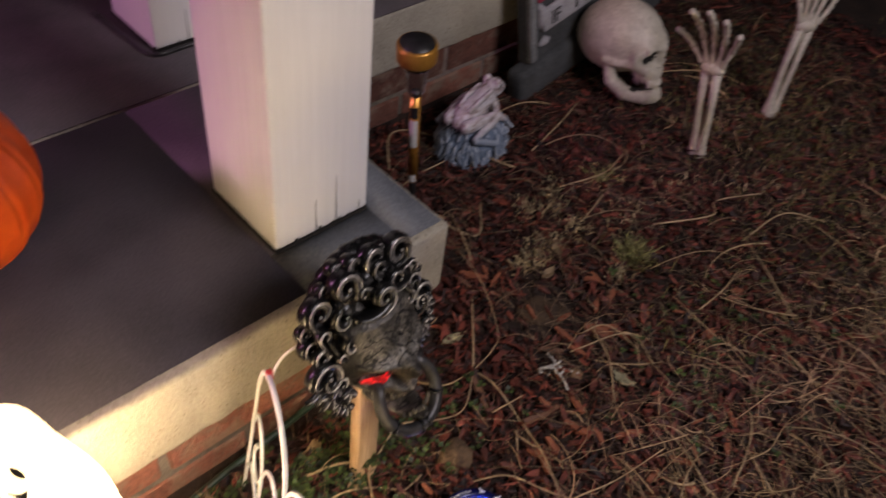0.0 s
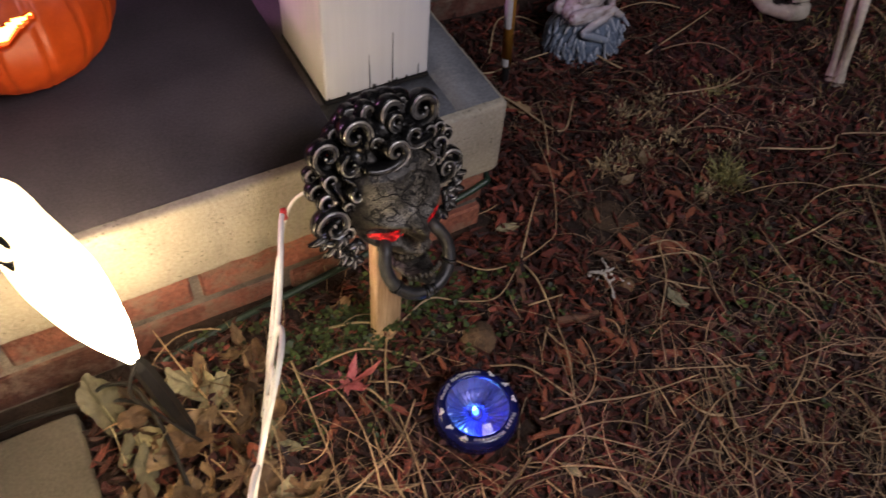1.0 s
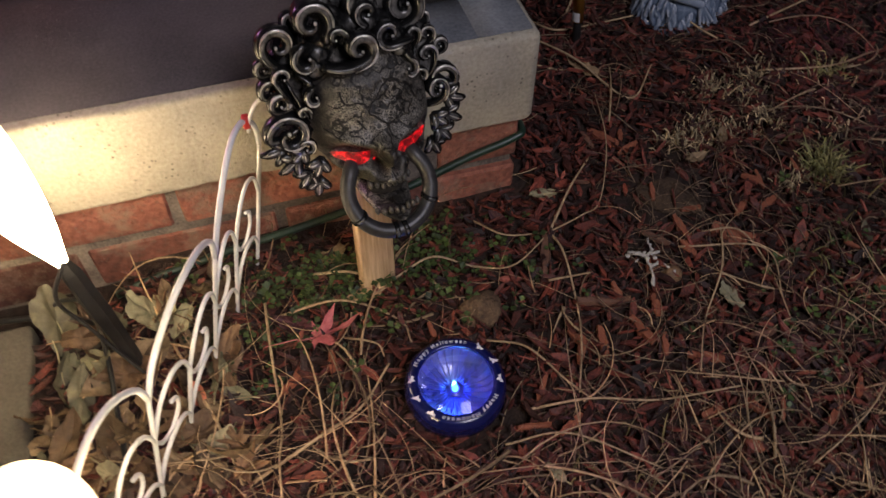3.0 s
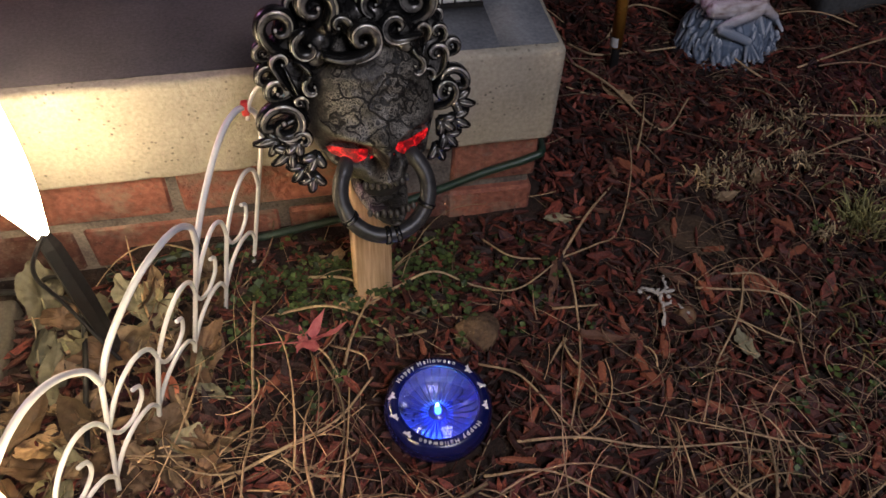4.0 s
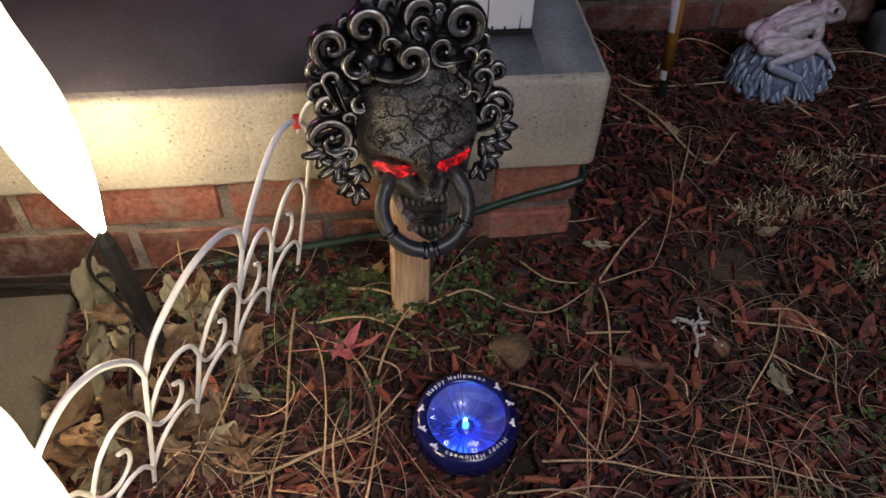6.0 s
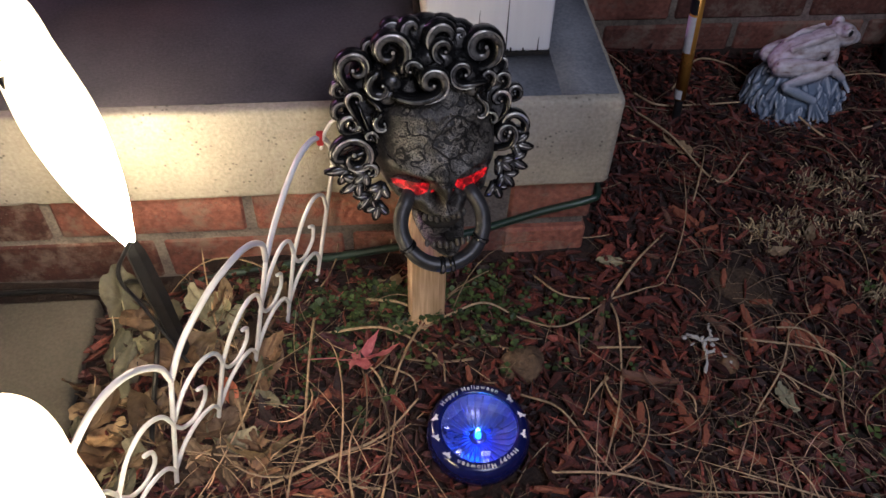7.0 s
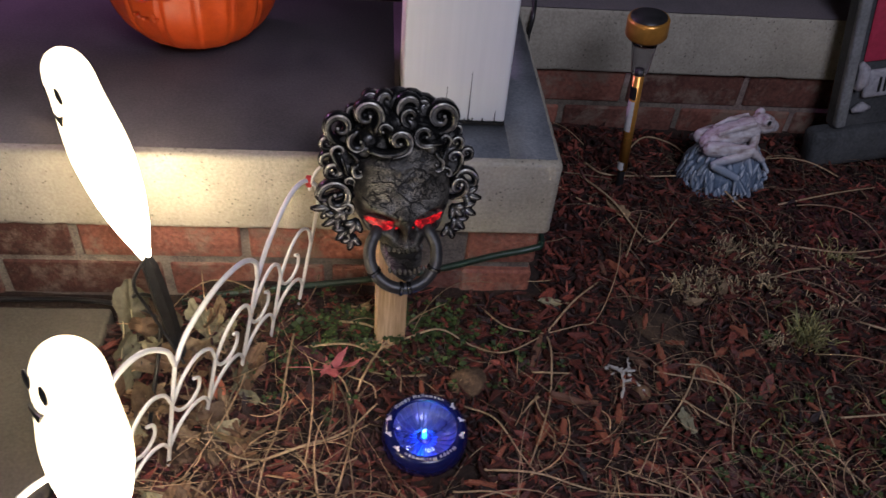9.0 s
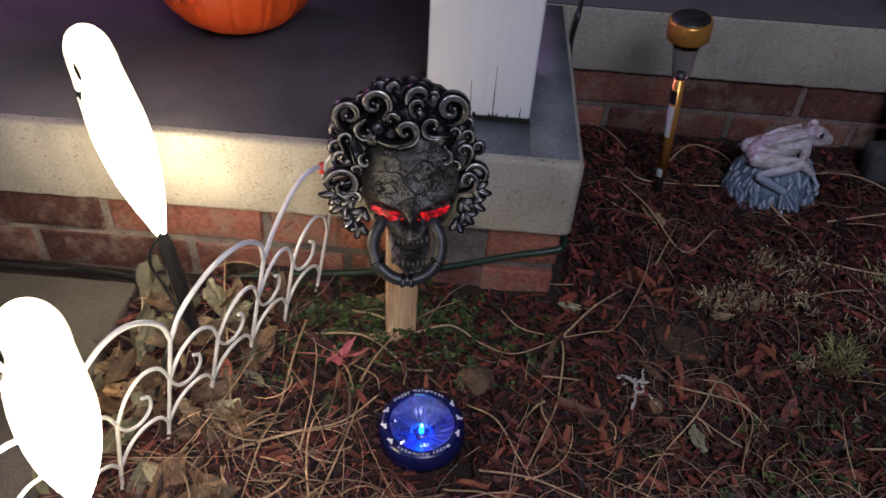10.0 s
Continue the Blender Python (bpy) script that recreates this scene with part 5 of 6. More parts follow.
leaf("oval", 0.017, LEAF_ORANGE, -0.372, -0.170, 20, 0.9, "small bright orange leaf caught upright in the fence", tilt=(60, 0), lift=0.022)
leaf("oak", 0.040, LEAF_GREEN, -0.492, -0.050, 20, 0.6, GREENISH, tilt=(28, 10), lift=0.02)
leaf("oval", 0.042, LEAF_TAN, -0.438, -0.118, -60, 0.9, "long curled pale tan leaf on the ground", tilt=(0, 25), lift=0.014)
leaf("oak", 0.034, LEAF_GREEN, -0.405, -0.068, 50, 0.5, GREENISH, tilt=(20, 15), lift=0.018)
leaf("oak", 0.030, LEAF_GREEN, -0.385, -0.090, 130, 0.6, GREENISH, tilt=(-10, 20), lift=0.015)
leaf("oval", 0.030, LEAF_TAN, -0.384, -0.236, 70, 1.2, "crumpled tan leaf on the straw", tilt=(10, 30), lift=0.016)
leaf("oval", 0.028, LEAF_TAN, 0.148, 0.170, 28, 0.5, "narrow pale tan leaf on dark mulch", lift=0.010)
leaf("oak", 0.017, LEAF_GREEN, 0.146, -0.205, 20, 0.5, "pale grey-green leaf lying on red mulch", tilt=(15, 5), lift=0.012)
leaf("oval", 0.017, LEAF_GREEN, 0.020, -0.020, 80, 0.5, "small grey-green leaf on dark mulch", lift=0.008)
leaf("oval", 0.016, LEAF_TAN, 0.206, -0.020, 100, 0.8, TAN, lift=0.012)
leaf("oval", 0.015, LEAF_TAN, 0.255, 0.005, 150, 0.9, TAN, lift=0.012)
for x, y, k, s, m, lab in ((-0.20, -0.105, "oval", 0.020, LEAF_TAN, TAN), (-0.225, -0.045, "oak", 0.020, LEAF_TAN, TAN), (-0.04, -0.04, "oval", 0.015, LEAF_ROSE, ROSE), (0.31, 0.22, "oval", 0.016, LEAF_ROSE, ROSE),
                           (0.44, 0.20, "oval", 0.018, LEAF_ROSE, ROSE), (0.50, 0.12, "oval", 0.016, LEAF_ROSE, ROSE), (0.33, -0.17, "oval", 0.014, LEAF_GREEN, GREENISH), (-0.09, -0.33, "oval", 0.012, LEAF_GREEN, GREENISH)):
    leaf(k, s, m, x, y, R.uniform(0, 360), R.uniform(0.4, 1.0), lab, tilt=(R.uniform(-15, 15), R.uniform(-15, 15)), lift=0.010)
for k in range(125):
    x, y = R.uniform(-0.515, -0.33), R.uniform(-0.34, -0.03)
    kind, m, lab = R.choice((("oval", LEAF_TAN, TAN), ("oval", LEAF_GREEN, GREENISH), ("oak", LEAF_GREEN, GREENISH), ("oak", LEAF_TAN, TAN), ("oval", LEAF_BROWN, BROWN), ("oak", LEAF_BROWN, BROWN), ("maple", LEAF_BROWN, BROWN), ("oak", LEAF_BROWN, BROWN), ("oval", LEAF_ROSE, ROSE), ("maple", LEAF_ROSE, ROSE)))
    if x < -0.495 and y > -0.15:
        kind, m, lab = "oval", LEAF_ROSE, ROSE
    leaf(kind, R.uniform(0.013, 0.020) if m is LEAF_ROSE else R.uniform(0.016, 0.034), m, x, y, R.uniform(0, 360), R.uniform(0.5, 2.0), lab, tilt=(R.uniform(-50, 50), R.uniform(-50, 50)), lift=R.uniform(0.006, 0.022))

# ---------------------------------------------------------------- stone, lichen twig, wood pieces, dirt


def lump(name, x, y, r, m, label, cat, seed):
    b = Build().ball((0, 0, 0), r, 28)
    b.v = [v * (1 + 0.22 * noise.noise(v * (1.2 / max(r)) + Vector((seed, 0, 0))) + 0.10 * noise.noise(v * (4.0 / max(r)) + Vector((seed, 3, 0)))) for v in b.v]
    ob = part(name, b, m)
    ob.matrix_basis = pose(x, y, ground_z(x, y) + r[2] * 0.35, 0, 0, R.uniform(0, 360))
    return tagged(ob, label, cat)


lump("stone", -0.095, -0.146, (0.024, 0.020, 0.016), STONE, "rounded brown field stone half sunk in straw", "stone", 2.0)
lump("dirt_clod", 0.155, -0.060, (0.036, 0.026, 0.007), BARE, "flat patch of bare brown soil", "soil", 5.0)
lump("pine_cone_scrap", 0.107, -0.158, (0.010, 0.009, 0.010), LEAF_BROWN, "small round brown seed pod in the mulch", "seed pod", 8.0)
lump("pebble", 0.060, 0.055, (0.006, 0.006, 0.005), GREEN_CORD, "small dark green pebble by the step", "pebble", 9.0)


def lichen_twig(x, y):
    ob = thing("lichen_twig", "frayed whitish lichen-covered twig scrap on the mulch", "twig", pose(x, y, ground_z(x, y) + 0.010, 0, 0, 30))
    main = Build()
    for pts, r in (([(-0.02, -0.022, 0), (-0.006, -0.008, 0.004), (0.0, 0.004, 0.006), (-0.006, 0.02, 0.004)], 0.0019), ([(0.0, 0.002, 0.006), (0.012, 0.004, 0.006), (0.02, 0.016, 0.008)], 0.0015), ([(-0.004, -0.006, 0.004), (0.006, -0.016, 0.004), (0.008, -0.03, 0.002)], 0.0013), ([(0.004, 0.003, 0.006), (0.014, -0.004, 0.008)], 0.0016)):
        line = smooth_line(pts, 6)
        main.tube([p + Vector((R.uniform(-1, 1), R.uniform(-1, 1), R.uniform(-1, 1))) * 0.0012 for p in line], [r * R.uniform(0.6, 1.4) for _ in line], 7)
    part("branch", main, FUNGUS, ob)
    for k in range(9):
        p = Vector((R.uniform(-0.012, 0.012), R.uniform(-0.012, 0.018), 0.007))
        part("lichen_tuft", Build().ball(p, (R.uniform(0.001, 0.0035), R.uniform(0.001, 0.003), 0.0014), 8), FUNGUS, ob)


lichen_twig(0.087, -0.140)


def wood_piece(x, y, yaw, ln, w, label, tint):
    n = 9
    side = lambda k: 0.5 * w * (0.35 + 0.65 * math.sin(math.pi * (0.08 + 0.84 * k / n))) * R.uniform(0.7, 1.2)  # noqa: E731
    low = [(ln * (k / n - 0.5) + R.uniform(-0.03, 0.03) * ln, -side(k)) for k in range(n + 1)]
    top = [(ln * (k / n - 0.5) + R.uniform(-0.03, 0.03) * ln, side(k)) for k in range(n, -1, -1)]
    b = Build().plate(low + top, w * 0.4)
    arch, twist = R.uniform(-3, 6), R.uniform(-8, 8)
    half = len(b.v) // 2
    b.v = [Vector((v.x, v.y * (0.82 if i < half else 1.0), v.z + arch * v.x * v.x + twist * v.x * v.y + 0.18 * w * noise.noise((v.x * 160, v.y * 160, yaw)))) for i, v in enumerate(b.v)]
    ob = part("wood_chip", b, tint, smooth=False)
    ob.matrix_basis = pose(x, y, ground_z(x, y) + 0.0115, R.uniform(-8, 8), R.uniform(-8, 8), yaw)
    return tagged(ob, label, "wood chip", group="large wood chips")


RUST = mat("rust_chip", (0.20, 0.055, 0.028), (0.36, 0.12, 0.062), 0.7, fine=400, coarse=60, bump=0.6)
DUSK = mat("dark_chip", (0.10, 0.045, 0.028), (0.20, 0.095, 0.058), 0.75, fine=400, coarse=60, bump=0.6)
for x, y, yaw, ln, w, m in ((0.046, -0.214, 100, 0.036, 0.012, RUST), (0.022, -0.173, -12, 0.055, 0.010, DUSK), (0.186, -0.133, 120, 0.040, 0.020, RUST), (0.120, 0.045, 120, 0.040, 0.013, RUST), (0.14, 0.02, 20, 0.03, 0.008, RUST),
                            (-0.02, -0.22, 60, 0.030, 0.009, RUST), (0.005, -0.215, 80, 0.034, 0.010, RUST), (-0.01, -0.1, 70, 0.05, 0.010, DUSK), (0.22, -0.10, 40, 0.028, 0.009, RUST), (0.11, -0.115, 130, 0.03, 0.008, DUSK),
                            (0.24, -0.17, 10, 0.03, 0.009, DUSK), (0.30, -0.24, 60, 0.03, 0.010, RUST), (0.09, -0.26, 150, 0.035, 0.010, RUST), (-0.06, -0.29, 30, 0.03, 0.009, RUST)):
    wood_piece(x, y, yaw, ln, w, "large reddish shredded wood chip on the mulch" if m is RUST else "large dark brown wood chip on the mulch", m)

for k in range(60):
    x, y = R.uniform(-0.30, 0.42), R.uniform(-0.36, 0.05)
    if (y > -0.12 and x < 0.03) or math.hypot(x + 0.15, y + 0.232) < 0.07:
        continue
    rust = R.random() < 0.75
    wood_piece(x, y, R.uniform(0, 180), R.uniform(0.016, 0.032), R.uniform(0.005, 0.010), "large reddish shredded wood chip on the mulch" if rust else "large dark brown wood chip on the mulch", RUST if rust else DUSK)

# ---------------------------------------------------------------- loose cover: chips, straw, grass, clover


def heights(x, y):
    return np.array([ground_z(a, b) for a, b in zip(x, y)])


def allowed(x, y):
    """Keeps loose cover off the step, the path slab and the puck."""
    path = (x < -0.510)
    step = (y > -0.004) & (x < 0.012)
    back = y > BACK_Y + 0.01
    puck = np.hypot(x + 0.150, y + 0.232) < 0.044
    return ~(path | step | back | puck)


def mulch(count):
    """Splintered chips: six-cornered outlines with drawn-out, ragged ends, bent a little along their length."""
    x = RNG.uniform(-0.56, 1.35, count)
    y = RNG.uniform(-0.78, BACK_Y, count)
    near = RNG.random(count) < np.where((x < 0.55), 1.0, 0.5)
    bare = (np.hypot((x - 0.155) / 0.06, (y + 0.060) / 0.05) < 1) & (RNG.random(count) < 0.75)
    keep = allowed(x, y) & near & ~bare
    x, y = x[keep], y[keep]
    n = len(x)
    big = RNG.random(n) ** 2.6
    ln = 0.006 + 0.012 * RNG.random(n) + 0.020 * big
    w = np.minimum(0.0012 + 0.0026 * RNG.random(n) + 0.0080 * big * RNG.random(n), ln * 0.45)
    th = 0.0008 + 0.0022 * RNG.random(n)
    yaw, tx, ty = RNG.uniform(0, 6.283, n), RNG.normal(0, 0.35, n), RNG.normal(0, 0.30, n)
    z = heights(x, y) + RNG.uniform(0.0, 0.011, n)
    out = np.array([(-0.5, -0.10), (-0.22, -0.5), (0.24, -0.46), (0.5, 0.06), (0.20, 0.5), (-0.26, 0.42)])
    shape = np.concatenate([np.column_stack([out, np.full(6, k)]) for k in (0.0, 1.0)])
    v = np.repeat(shape[None], n, 0)
    wob = RNG.normal(0, 0.11, (n, 6, 2)) * np.array([0.8, 1.2])
    v[:, :6, :2] += wob
    v[:, 6:, :2] = v[:, 6:, :2] * 0.9 + wob
    v[:, :, 2] += RNG.normal(0, 0.12, (n, 12))
    v = v * np.stack([ln, w, th], 1)[:, None]
    v[:, :, 2] += v[:, :, 0] * ty[:, None] + v[:, :, 1] * tx[:, None] + RNG.normal(0, 9.0, n)[:, None] * v[:, :, 0] ** 2
    c, s = np.cos(yaw)[:, None], np.sin(yaw)[:, None]
    vx, vy = v[:, :, 0] * c - v[:, :, 1] * s, v[:, :, 0] * s + v[:, :, 1] * c
    verts = np.stack([vx + x[:, None], vy + y[:, None], v[:, :, 2] + z[:, None]], 2).reshape(-1, 3)
    q = np.array([(6, 7, 10, 11), (7, 8, 9, 10), (5, 4, 1, 0), (4, 3, 2, 1)] + [(k, (k + 1) % 6, 6 + (k + 1) % 6, 6 + k) for k in range(6)])
    quads = (q[None] + 12 * np.arange(n)[:, None, None]).reshape(-1, 4)
    tagged(new("mulch", big_mesh("mulch", verts, quads, CHIP)), "shredded dark red-brown bark mulch covering the bed", "mulch", kind="stuff")


def strands(name, x, y, length, width, lift, bow, upright, material, label, cat, seg=8):
    """Thin bent stalks as three-sided tubes."""
    n = len(x)
    yaw = RNG.uniform(0, 6.283, n)
    t = np.linspace(0, 1, seg + 1)[None, :]
    bend = RNG.normal(0, bow, n)[:, None]
    ang = yaw[:, None] + bend * (t - 0.5)
    step = (length / seg)[:, None]
    flat = np.cos(upright)[:, None]
    px = x[:, None] + np.cumsum(np.cos(ang) * step * flat, 1)
    py = y[:, None] + np.cumsum(np.sin(ang) * step * flat, 1)
    droop = np.sin(upright)[:, None] * length[:, None] * (t - 0.35 * t * t)
    arch = (RNG.random(n) ** 2 * 0.022)[:, None] * np.sin(np.pi * t) * (length[:, None] / 0.1)
    clear = (np.hypot(px + 0.150, py + 0.232).min(1) > 0.047) & (px.min(1) > -0.53)
    x, y, length, width, lift, px, py, ang, droop, arch = (a[clear] for a in (x, y, length, width, lift, px, py, ang, droop, arch))
    n = len(x)
    pz = heights(x, y)[:, None] + lift[:, None] + droop + arch
    pts = np.stack([px, py, pz], 2)
    taper = (width[:, None] * (1 - 0.65 * t))[..., None]
    side = np.stack([-np.sin(ang), np.cos(ang), np.zeros_like(ang)], 2)
    up = np.array([0, 0, 1.0])[None, None]
    ring = [pts + side * taper, pts - side * taper * 0.6 + up * taper * 0.8, pts - side * taper * 0.5 - up * taper * 0.8]
    verts = np.stack(ring, 2).reshape(-1, 3)
    k = np.arange(seg)
    quads = []
    for a in range(3):
        b = (a + 1) % 3
        quads.append(np.stack([3 * k + a, 3 * k + b, 3 * (k + 1) + b, 3 * (k + 1) + a], 1))
    quads = np.concatenate(quads)[None] + (3 * (seg + 1) * np.arange(n))[:, None, None]
    tagged(new(name, big_mesh(name, verts, quads.reshape(-1, 4), material, True)), label, cat, kind="stuff")


mulch(46000)

# straw: thick over the near corner of the bed, thin elsewhere
n = 480
x = np.concatenate([RNG.normal(-0.24, 0.14, n), RNG.uniform(-0.5, 1.2, 200), RNG.uniform(0.0, 0.85, 300)])
y = np.concatenate([RNG.normal(-0.34, 0.10, n), RNG.uniform(-0.7, 0.36, 200), RNG.uniform(-0.66, -0.30, 300)])
ok = allowed(x, y) & (np.hypot(x + 0.15, y + 0.232) > 0.06)
x, y = x[ok], y[ok]
n = len(x)
strands("straw", x, y, 0.03 + 0.15 * RNG.random(n) ** 1.4, 0.0004 + 0.0016 * RNG.random(n) ** 2.2, RNG.uniform(0.005, 0.016, n), 1.25, RNG.normal(0, 0.05, n), STRAW, "pale dry pine straw and stalks strewn over the bed", "straw")


# brown fibres and broken blades matted over the far part of the bed
n = 2600
x = np.concatenate([RNG.uniform(0.10, 1.2, n), RNG.uniform(-0.45, 0.3, 900)])
y = np.concatenate([RNG.uniform(-0.22, 0.36, n), RNG.uniform(-0.55, -0.05, 900)])
ok = allowed(x, y) & (np.hypot(x + 0.15, y + 0.232) > 0.06)
x, y = x[ok], y[ok]
n = len(x)
strands("dry_thatch", x, y, 0.015 + 0.06 * RNG.random(n) ** 1.6, 0.0003 + 0.0008 * RNG.random(n) ** 2, RNG.uniform(0.004, 0.013, n), 0.9, RNG.normal(0.05, 0.10, n), THATCH, "matted brown dry grass fibres over the mulch", "dry grass", 6)


# fine pale threads lying over the near part of the bed
n = 1300
x, y = RNG.uniform(0.02, 0.75, n), RNG.normal(-0.40, 0.10, n)
ok = allowed(x, y)
x, y = x[ok], y[ok]
n = len(x)
strands("dry_threads", x, y, 0.02 + 0.07 * RNG.random(n) ** 1.5, 0.0003 + 0.0007 * RNG.random(n) ** 2, RNG.uniform(0.008, 0.018, n), 1.1, RNG.normal(0.04, 0.09, n), STRAW, "fine pale dry grass threads over the mulch", "dry grass", 6)


def tuft_field(name, centres, blades, material, label, tall):
    xs, ys, ls, up = [], [], [], []
    for cx, cy, spread, k in centres:
        m = int(blades * k)
        xs.append(RNG.normal(cx, spread, m))
        ys.append(RNG.normal(cy, spread * 0.8, m))
        ls.append(RNG.uniform(0.5, 1.0, m) * tall)
        up.append(RNG.uniform(0.85, 1.5, m))
    x, y, ln, up = (np.concatenate(a) for a in (xs, ys, ls, up))
    ok = allowed(x, y)
    x, y, ln, up = x[ok], y[ok], ln[ok], up[ok]
    strands(name, x, y, ln, RNG.uniform(0.0009, 0.0018, len(x)), np.full(len(x), 0.002), 0.2, up, material, label, "grass", 5)


tuft_field("dry_grass", [(0.300, -0.080, 0.010, 1.6), (0.335, -0.070, 0.012, 2.6), (0.200, 0.020, 0.010, 1.6), (0.222, 0.005, 0.010, 1.2), (0.243, 0.032, 0.012, 1.6), (0.285, 0.095, 0.014, 1.4), (0.275, 0.015, 0.014, 1.4), (0.325, 0.075, 0.016, 1.4), (0.355, 0.100, 0.018, 1.4), (0.325, 0.018, 0.014, 1.2), (0.44, 0.06, 0.022, 1.4), (0.40, -0.02, 0.02, 1.2), (0.52, -0.02, 0.03, 1.2), (0.62, -0.12, 0.05, 1.6), (0.75, 0.05, 0.05, 1.6), (0.9, -0.08, 0.08, 2.0), (1.0, 0.15, 0.08, 1.6), (0.70, -0.3, 0.08, 1.6), (0.55, -0.35, 0.06, 1.0)], 46, DRY_GRASS, "clumps of short dry yellow grass in the mulch", 0.025)
tuft_field("green_grass", [(0.340, -0.077, 0.011, 2.0), (0.80, -0.10, 0.13, 7.0), (0.95, 0.10, 0.16, 7.0), (0.7, -0.32, 0.12, 4.0), (0.52, -0.20, 0.08, 1.2), (-0.02, -0.36, 0.05, 0.5), (0.30, -0.24, 0.05, 0.7)], 90, GRASS, "short green and yellow grass blades", 0.036)

tuft_field("grass_tuft", [(0.340, -0.077, 0.010, 1.0), (0.352, -0.060, 0.008, 0.5), (0.44, 0.07, 0.012, 0.4)], 95, FRESH, "spiky yellow-green grass tuft growing through the mulch", 0.042)


def clover(count):
    cx = np.concatenate([RNG.normal(-0.17, 0.075, count), RNG.normal(-0.29, 0.05, count // 3), RNG.normal(0.30, 0.06, count // 8), RNG.normal(0.24, 0.07, count // 8)])
    cy = np.concatenate([RNG.normal(-0.075, 0.035, count), RNG.normal(-0.09, 0.06, count // 3), RNG.normal(-0.22, 0.05, count // 8), RNG.normal(-0.30, 0.05, count // 8)])
    ok = allowed(cx, cy) & (cx > -0.5)
    cx, cy = cx[ok], cy[ok]
    n = len(cx)
    r = RNG.uniform(0.0022, 0.0058, n)
    z = heights(cx, cy) + RNG.uniform(0.006, 0.018, n)
    yaw = RNG.uniform(0, 6.28, n)
    verts, quads = [], []
    for lobe in range(3):
        a = yaw + lobe * 2.094
        d = np.stack([np.cos(a), np.sin(a)], 1)
        s = np.stack([-np.sin(a), np.cos(a)], 1)
        c = np.stack([cx, cy], 1)
        tilt = RNG.uniform(-0.3, 0.5, n)
        for f, w, up in ((0.05, 0.0, 0.0), (0.9, 0.75, 0.5), (1.55, 0.0, 0.35), (0.9, -0.75, 0.5)):
            p = c + d * (r * f)[:, None] + s * (r * w)[:, None]
            verts.append(np.column_stack([p, z + r * (up * 0.4 + f * tilt)]))
    v = np.stack(verts, 1).reshape(-1, 3)
    quads = (np.arange(3)[None, :, None] * 4 + np.arange(4)[None, None, :] + 12 * np.arange(n)[:, None, None]).reshape(-1, 4)
    tagged(new("clover", big_mesh("clover", v, quads, CLOVER)), "small green clover and weeds along the foot of the step", "clover", kind="stuff")


clover(340)


def stalk(pts, r, label="long bent dry stalk lying over the mulch"):
    r *= 1.2
    line = smooth_line([(a, b, ground_z(a, b) + c) for a, b, c in pts], 8)
    ob = part("stalk", Build().tube(line, [r * (1 - 0.4 * i / len(line)) for i in range(len(line))], 6), STRAW)
    return tagged(ob, label, "stalk", group="long dry stalks")


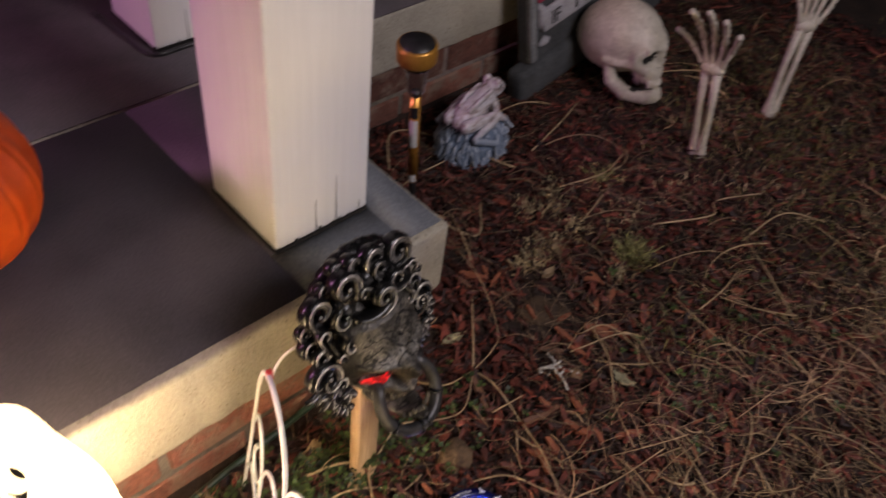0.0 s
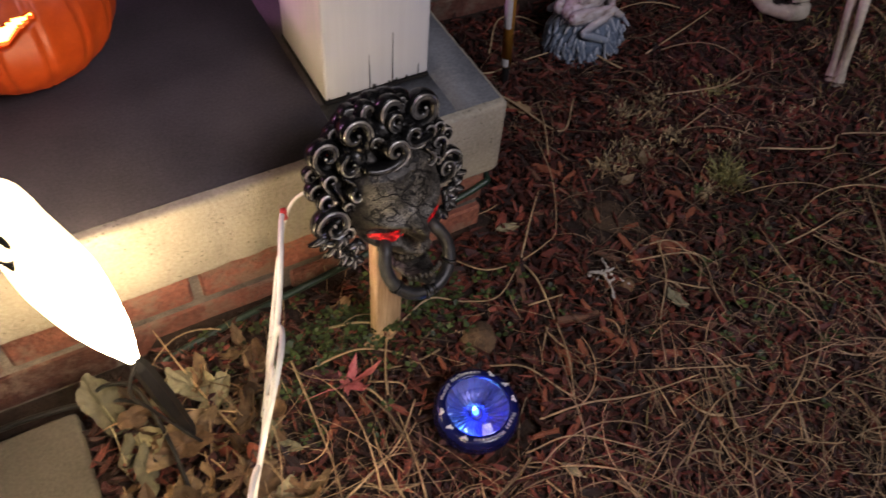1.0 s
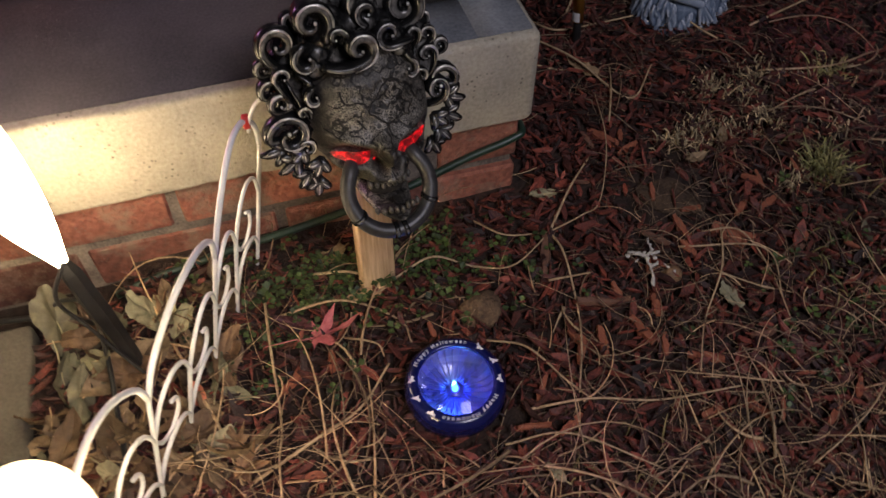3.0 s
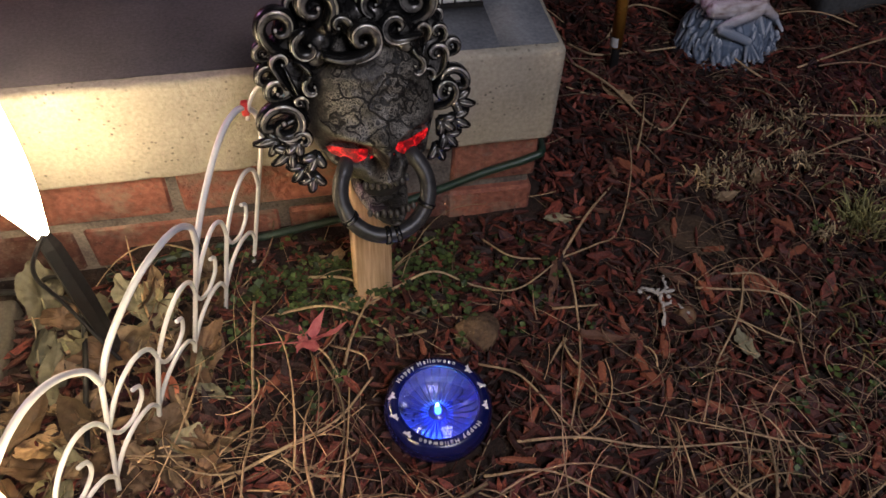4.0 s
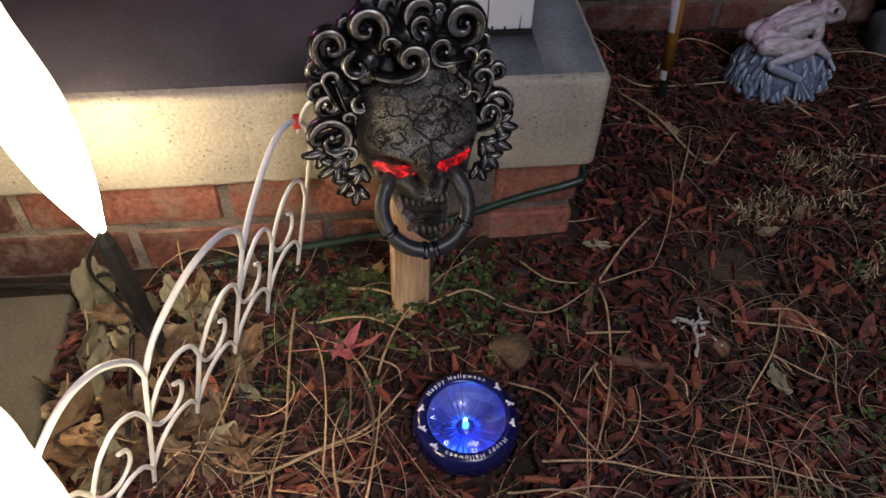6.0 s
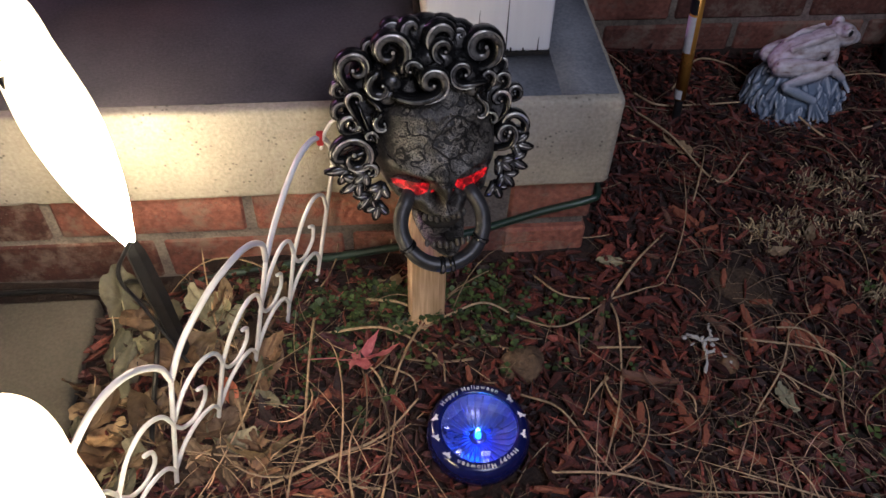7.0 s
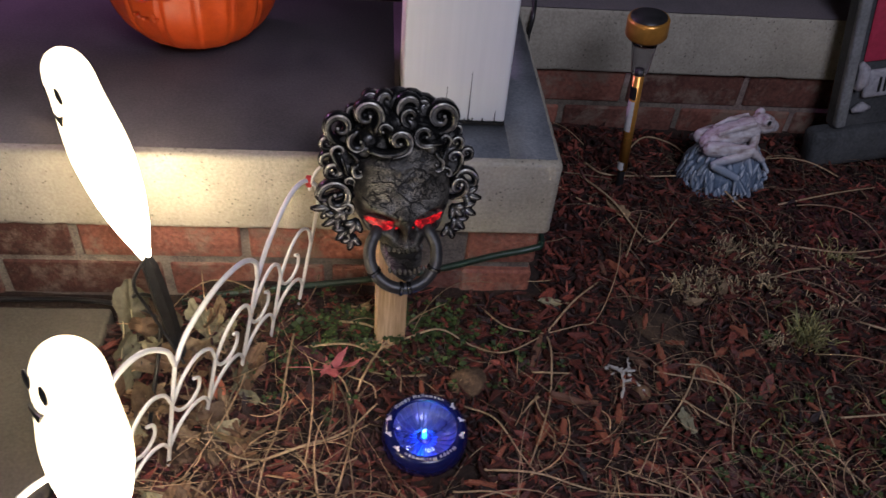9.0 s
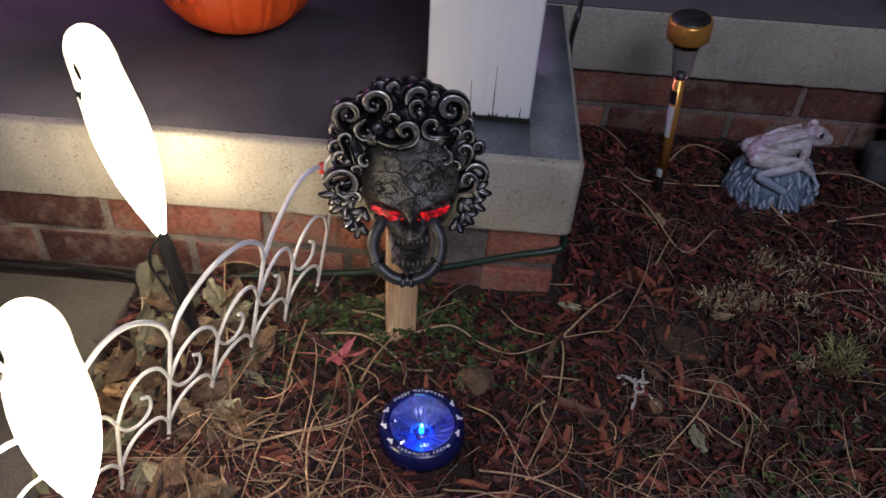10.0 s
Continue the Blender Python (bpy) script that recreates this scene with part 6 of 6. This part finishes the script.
for r, pts in ((0.0014, ((-0.248, -0.062), (-0.209, -0.082), (-0.173, -0.107))), (0.0011, ((-0.169, -0.095), (-0.127, -0.083), (-0.088, -0.095), (-0.05, -0.111), (0.004, -0.075))),
               (0.0014, ((0.006, -0.073), (0.045, -0.03), (0.088, 0.015))), (0.0012, ((0.006, -0.073), (0.005, -0.113), (-0.003, -0.168), (-0.02, -0.217), (-0.04, -0.262))),
               (0.0008, ((0.006, -0.073), (0.042, -0.07), (0.075, -0.048), (0.114, 0.027), (0.143, 0.123))), (0.0012, ((-0.019, -0.132), (0.021, -0.143))),
               (0.0010, ((-0.105, -0.184), (-0.072, -0.208), (-0.047, -0.245), (-0.037, -0.273))), (0.0012, ((-0.298, -0.071), (-0.301, -0.135), (-0.305, -0.215), (-0.313, -0.259), (-0.32, -0.33))),
               (0.0014, ((-0.372, -0.157), (-0.357, -0.207), (-0.347, -0.257), (-0.34, -0.32))), (0.0014, ((-0.341, -0.263), (-0.279, -0.244), (-0.235, -0.222), (-0.20, -0.19))),
               (0.0010, ((0.19, -0.107), (0.151, -0.175), (0.109, -0.223), (0.072, -0.278))), (0.0009, ((0.160, -0.12), (0.194, -0.136), (0.204, -0.184), (0.181, -0.25))),
               (0.0010, ((-0.067, -0.034), (-0.043, -0.071), (0.005, -0.073))), (0.0010, ((-0.233, -0.144), (-0.206, -0.165), (-0.201, -0.175))),
               (0.0014, ((0.103, 0.249), (0.138, 0.178), (0.18, 0.101), (0.229, 0.142))), (0.0014, ((0.12, 0.286), (0.14, 0.242), (0.208, 0.265), (0.26, 0.257))),
               (0.0014, ((0.18, 0.30), (0.23, 0.36), (0.28, 0.37), (0.30, 0.33))), (0.0012, ((-0.289, -0.101), (-0.227, -0.11), (-0.178, -0.14), (-0.174, -0.173))),
               (0.0010, ((-0.123, -0.292), (-0.067, -0.302), (0.0, -0.35))), (0.0011, ((-0.092, -0.265), (-0.035, -0.275), (0.028, -0.289), (0.1, -0.303))),
               (0.0010, ((0.127, -0.132), (0.206, -0.165), (0.193, -0.227))), (0.0012, ((0.323, -0.197), (0.381, -0.201), (0.45, -0.19))), (0.0013, ((0.40, 0.19), (0.50, 0.21), (0.58, 0.24))),
               (0.0013, ((0.42, -0.05), (0.50, -0.10), (0.55, -0.08), (0.62, -0.12))), (0.0012, ((0.36, 0.10), (0.44, 0.07), (0.52, 0.09))), (0.0012, ((0.50, -0.16), (0.60, -0.17), (0.66, -0.22)))):
    stalk([(a, b, 0.010 + 0.010 * (i % 2)) for i, (a, b) in enumerate(pts)], r)

# ---------------------------------------------------------------- bricks, last


def brick_mesh(ln, ht, dp, seed):
    bm = bmesh.new()
    bmesh.ops.create_cube(bm, size=1)
    for v in bm.verts:
        v.co = Vector((v.co.x * ln, v.co.y * dp, v.co.z * ht))
    bmesh.ops.bevel(bm, geom=bm.edges[:], offset=0.003, segments=1, affect="EDGES")
    for v in bm.verts:
        v.co += Vector([noise.noise(v.co * 60 + Vector((seed, k * 7, 0))) * 0.0012 for k in range(3)])
    b = Build().add(bm)
    return b.mesh("brick", BRICK, False)


BRICKS = [brick_mesh(0.190, 0.056, 0.09, s) for s in range(4)]
HALF = [brick_mesh(0.088, 0.056, 0.09, 9)]


def brick(parent, me, x, y, z, yaw=0):
    ob = new("brick", me)
    ob.parent = parent
    ob.matrix_basis = pose(x, y, z, 0, 0, yaw)


for row, (z, shift) in enumerate(((0.066, 0.0), (0.000, 0.1))):
    for k in range(-1, 9):
        cx = -0.263 - 0.2 * k + shift
        if cx + 0.095 > 0.0:
            continue
        brick(WALL_FRONT, BRICKS[(k + row) % 4], cx, 0.060 + R.uniform(-0.002, 0.002), z)
    # the end of the row at the corner, and the side of the step
    if row == 0:
        brick(WALL_FRONT, HALF[0], -0.051 + 0.004, 0.060, z)
        brick(WALL_FRONT, HALF[0], -0.047 + 0.0, 0.060, -0.066)
    for k in range(3):
        brick(WALL_FRONT, BRICKS[k], -0.050, 0.205 + 0.2 * k - 0.1 * row, z, 90) if 0.205 + 0.2 * k - 0.1 * row + 0.1 < 0.42 else None
    for k in range(9):
        brick(WALL_BACK, BRICKS[(k * 3 + row) % 4], 0.10 + 0.2 * k - shift, BACK_Y + 0.060, z)
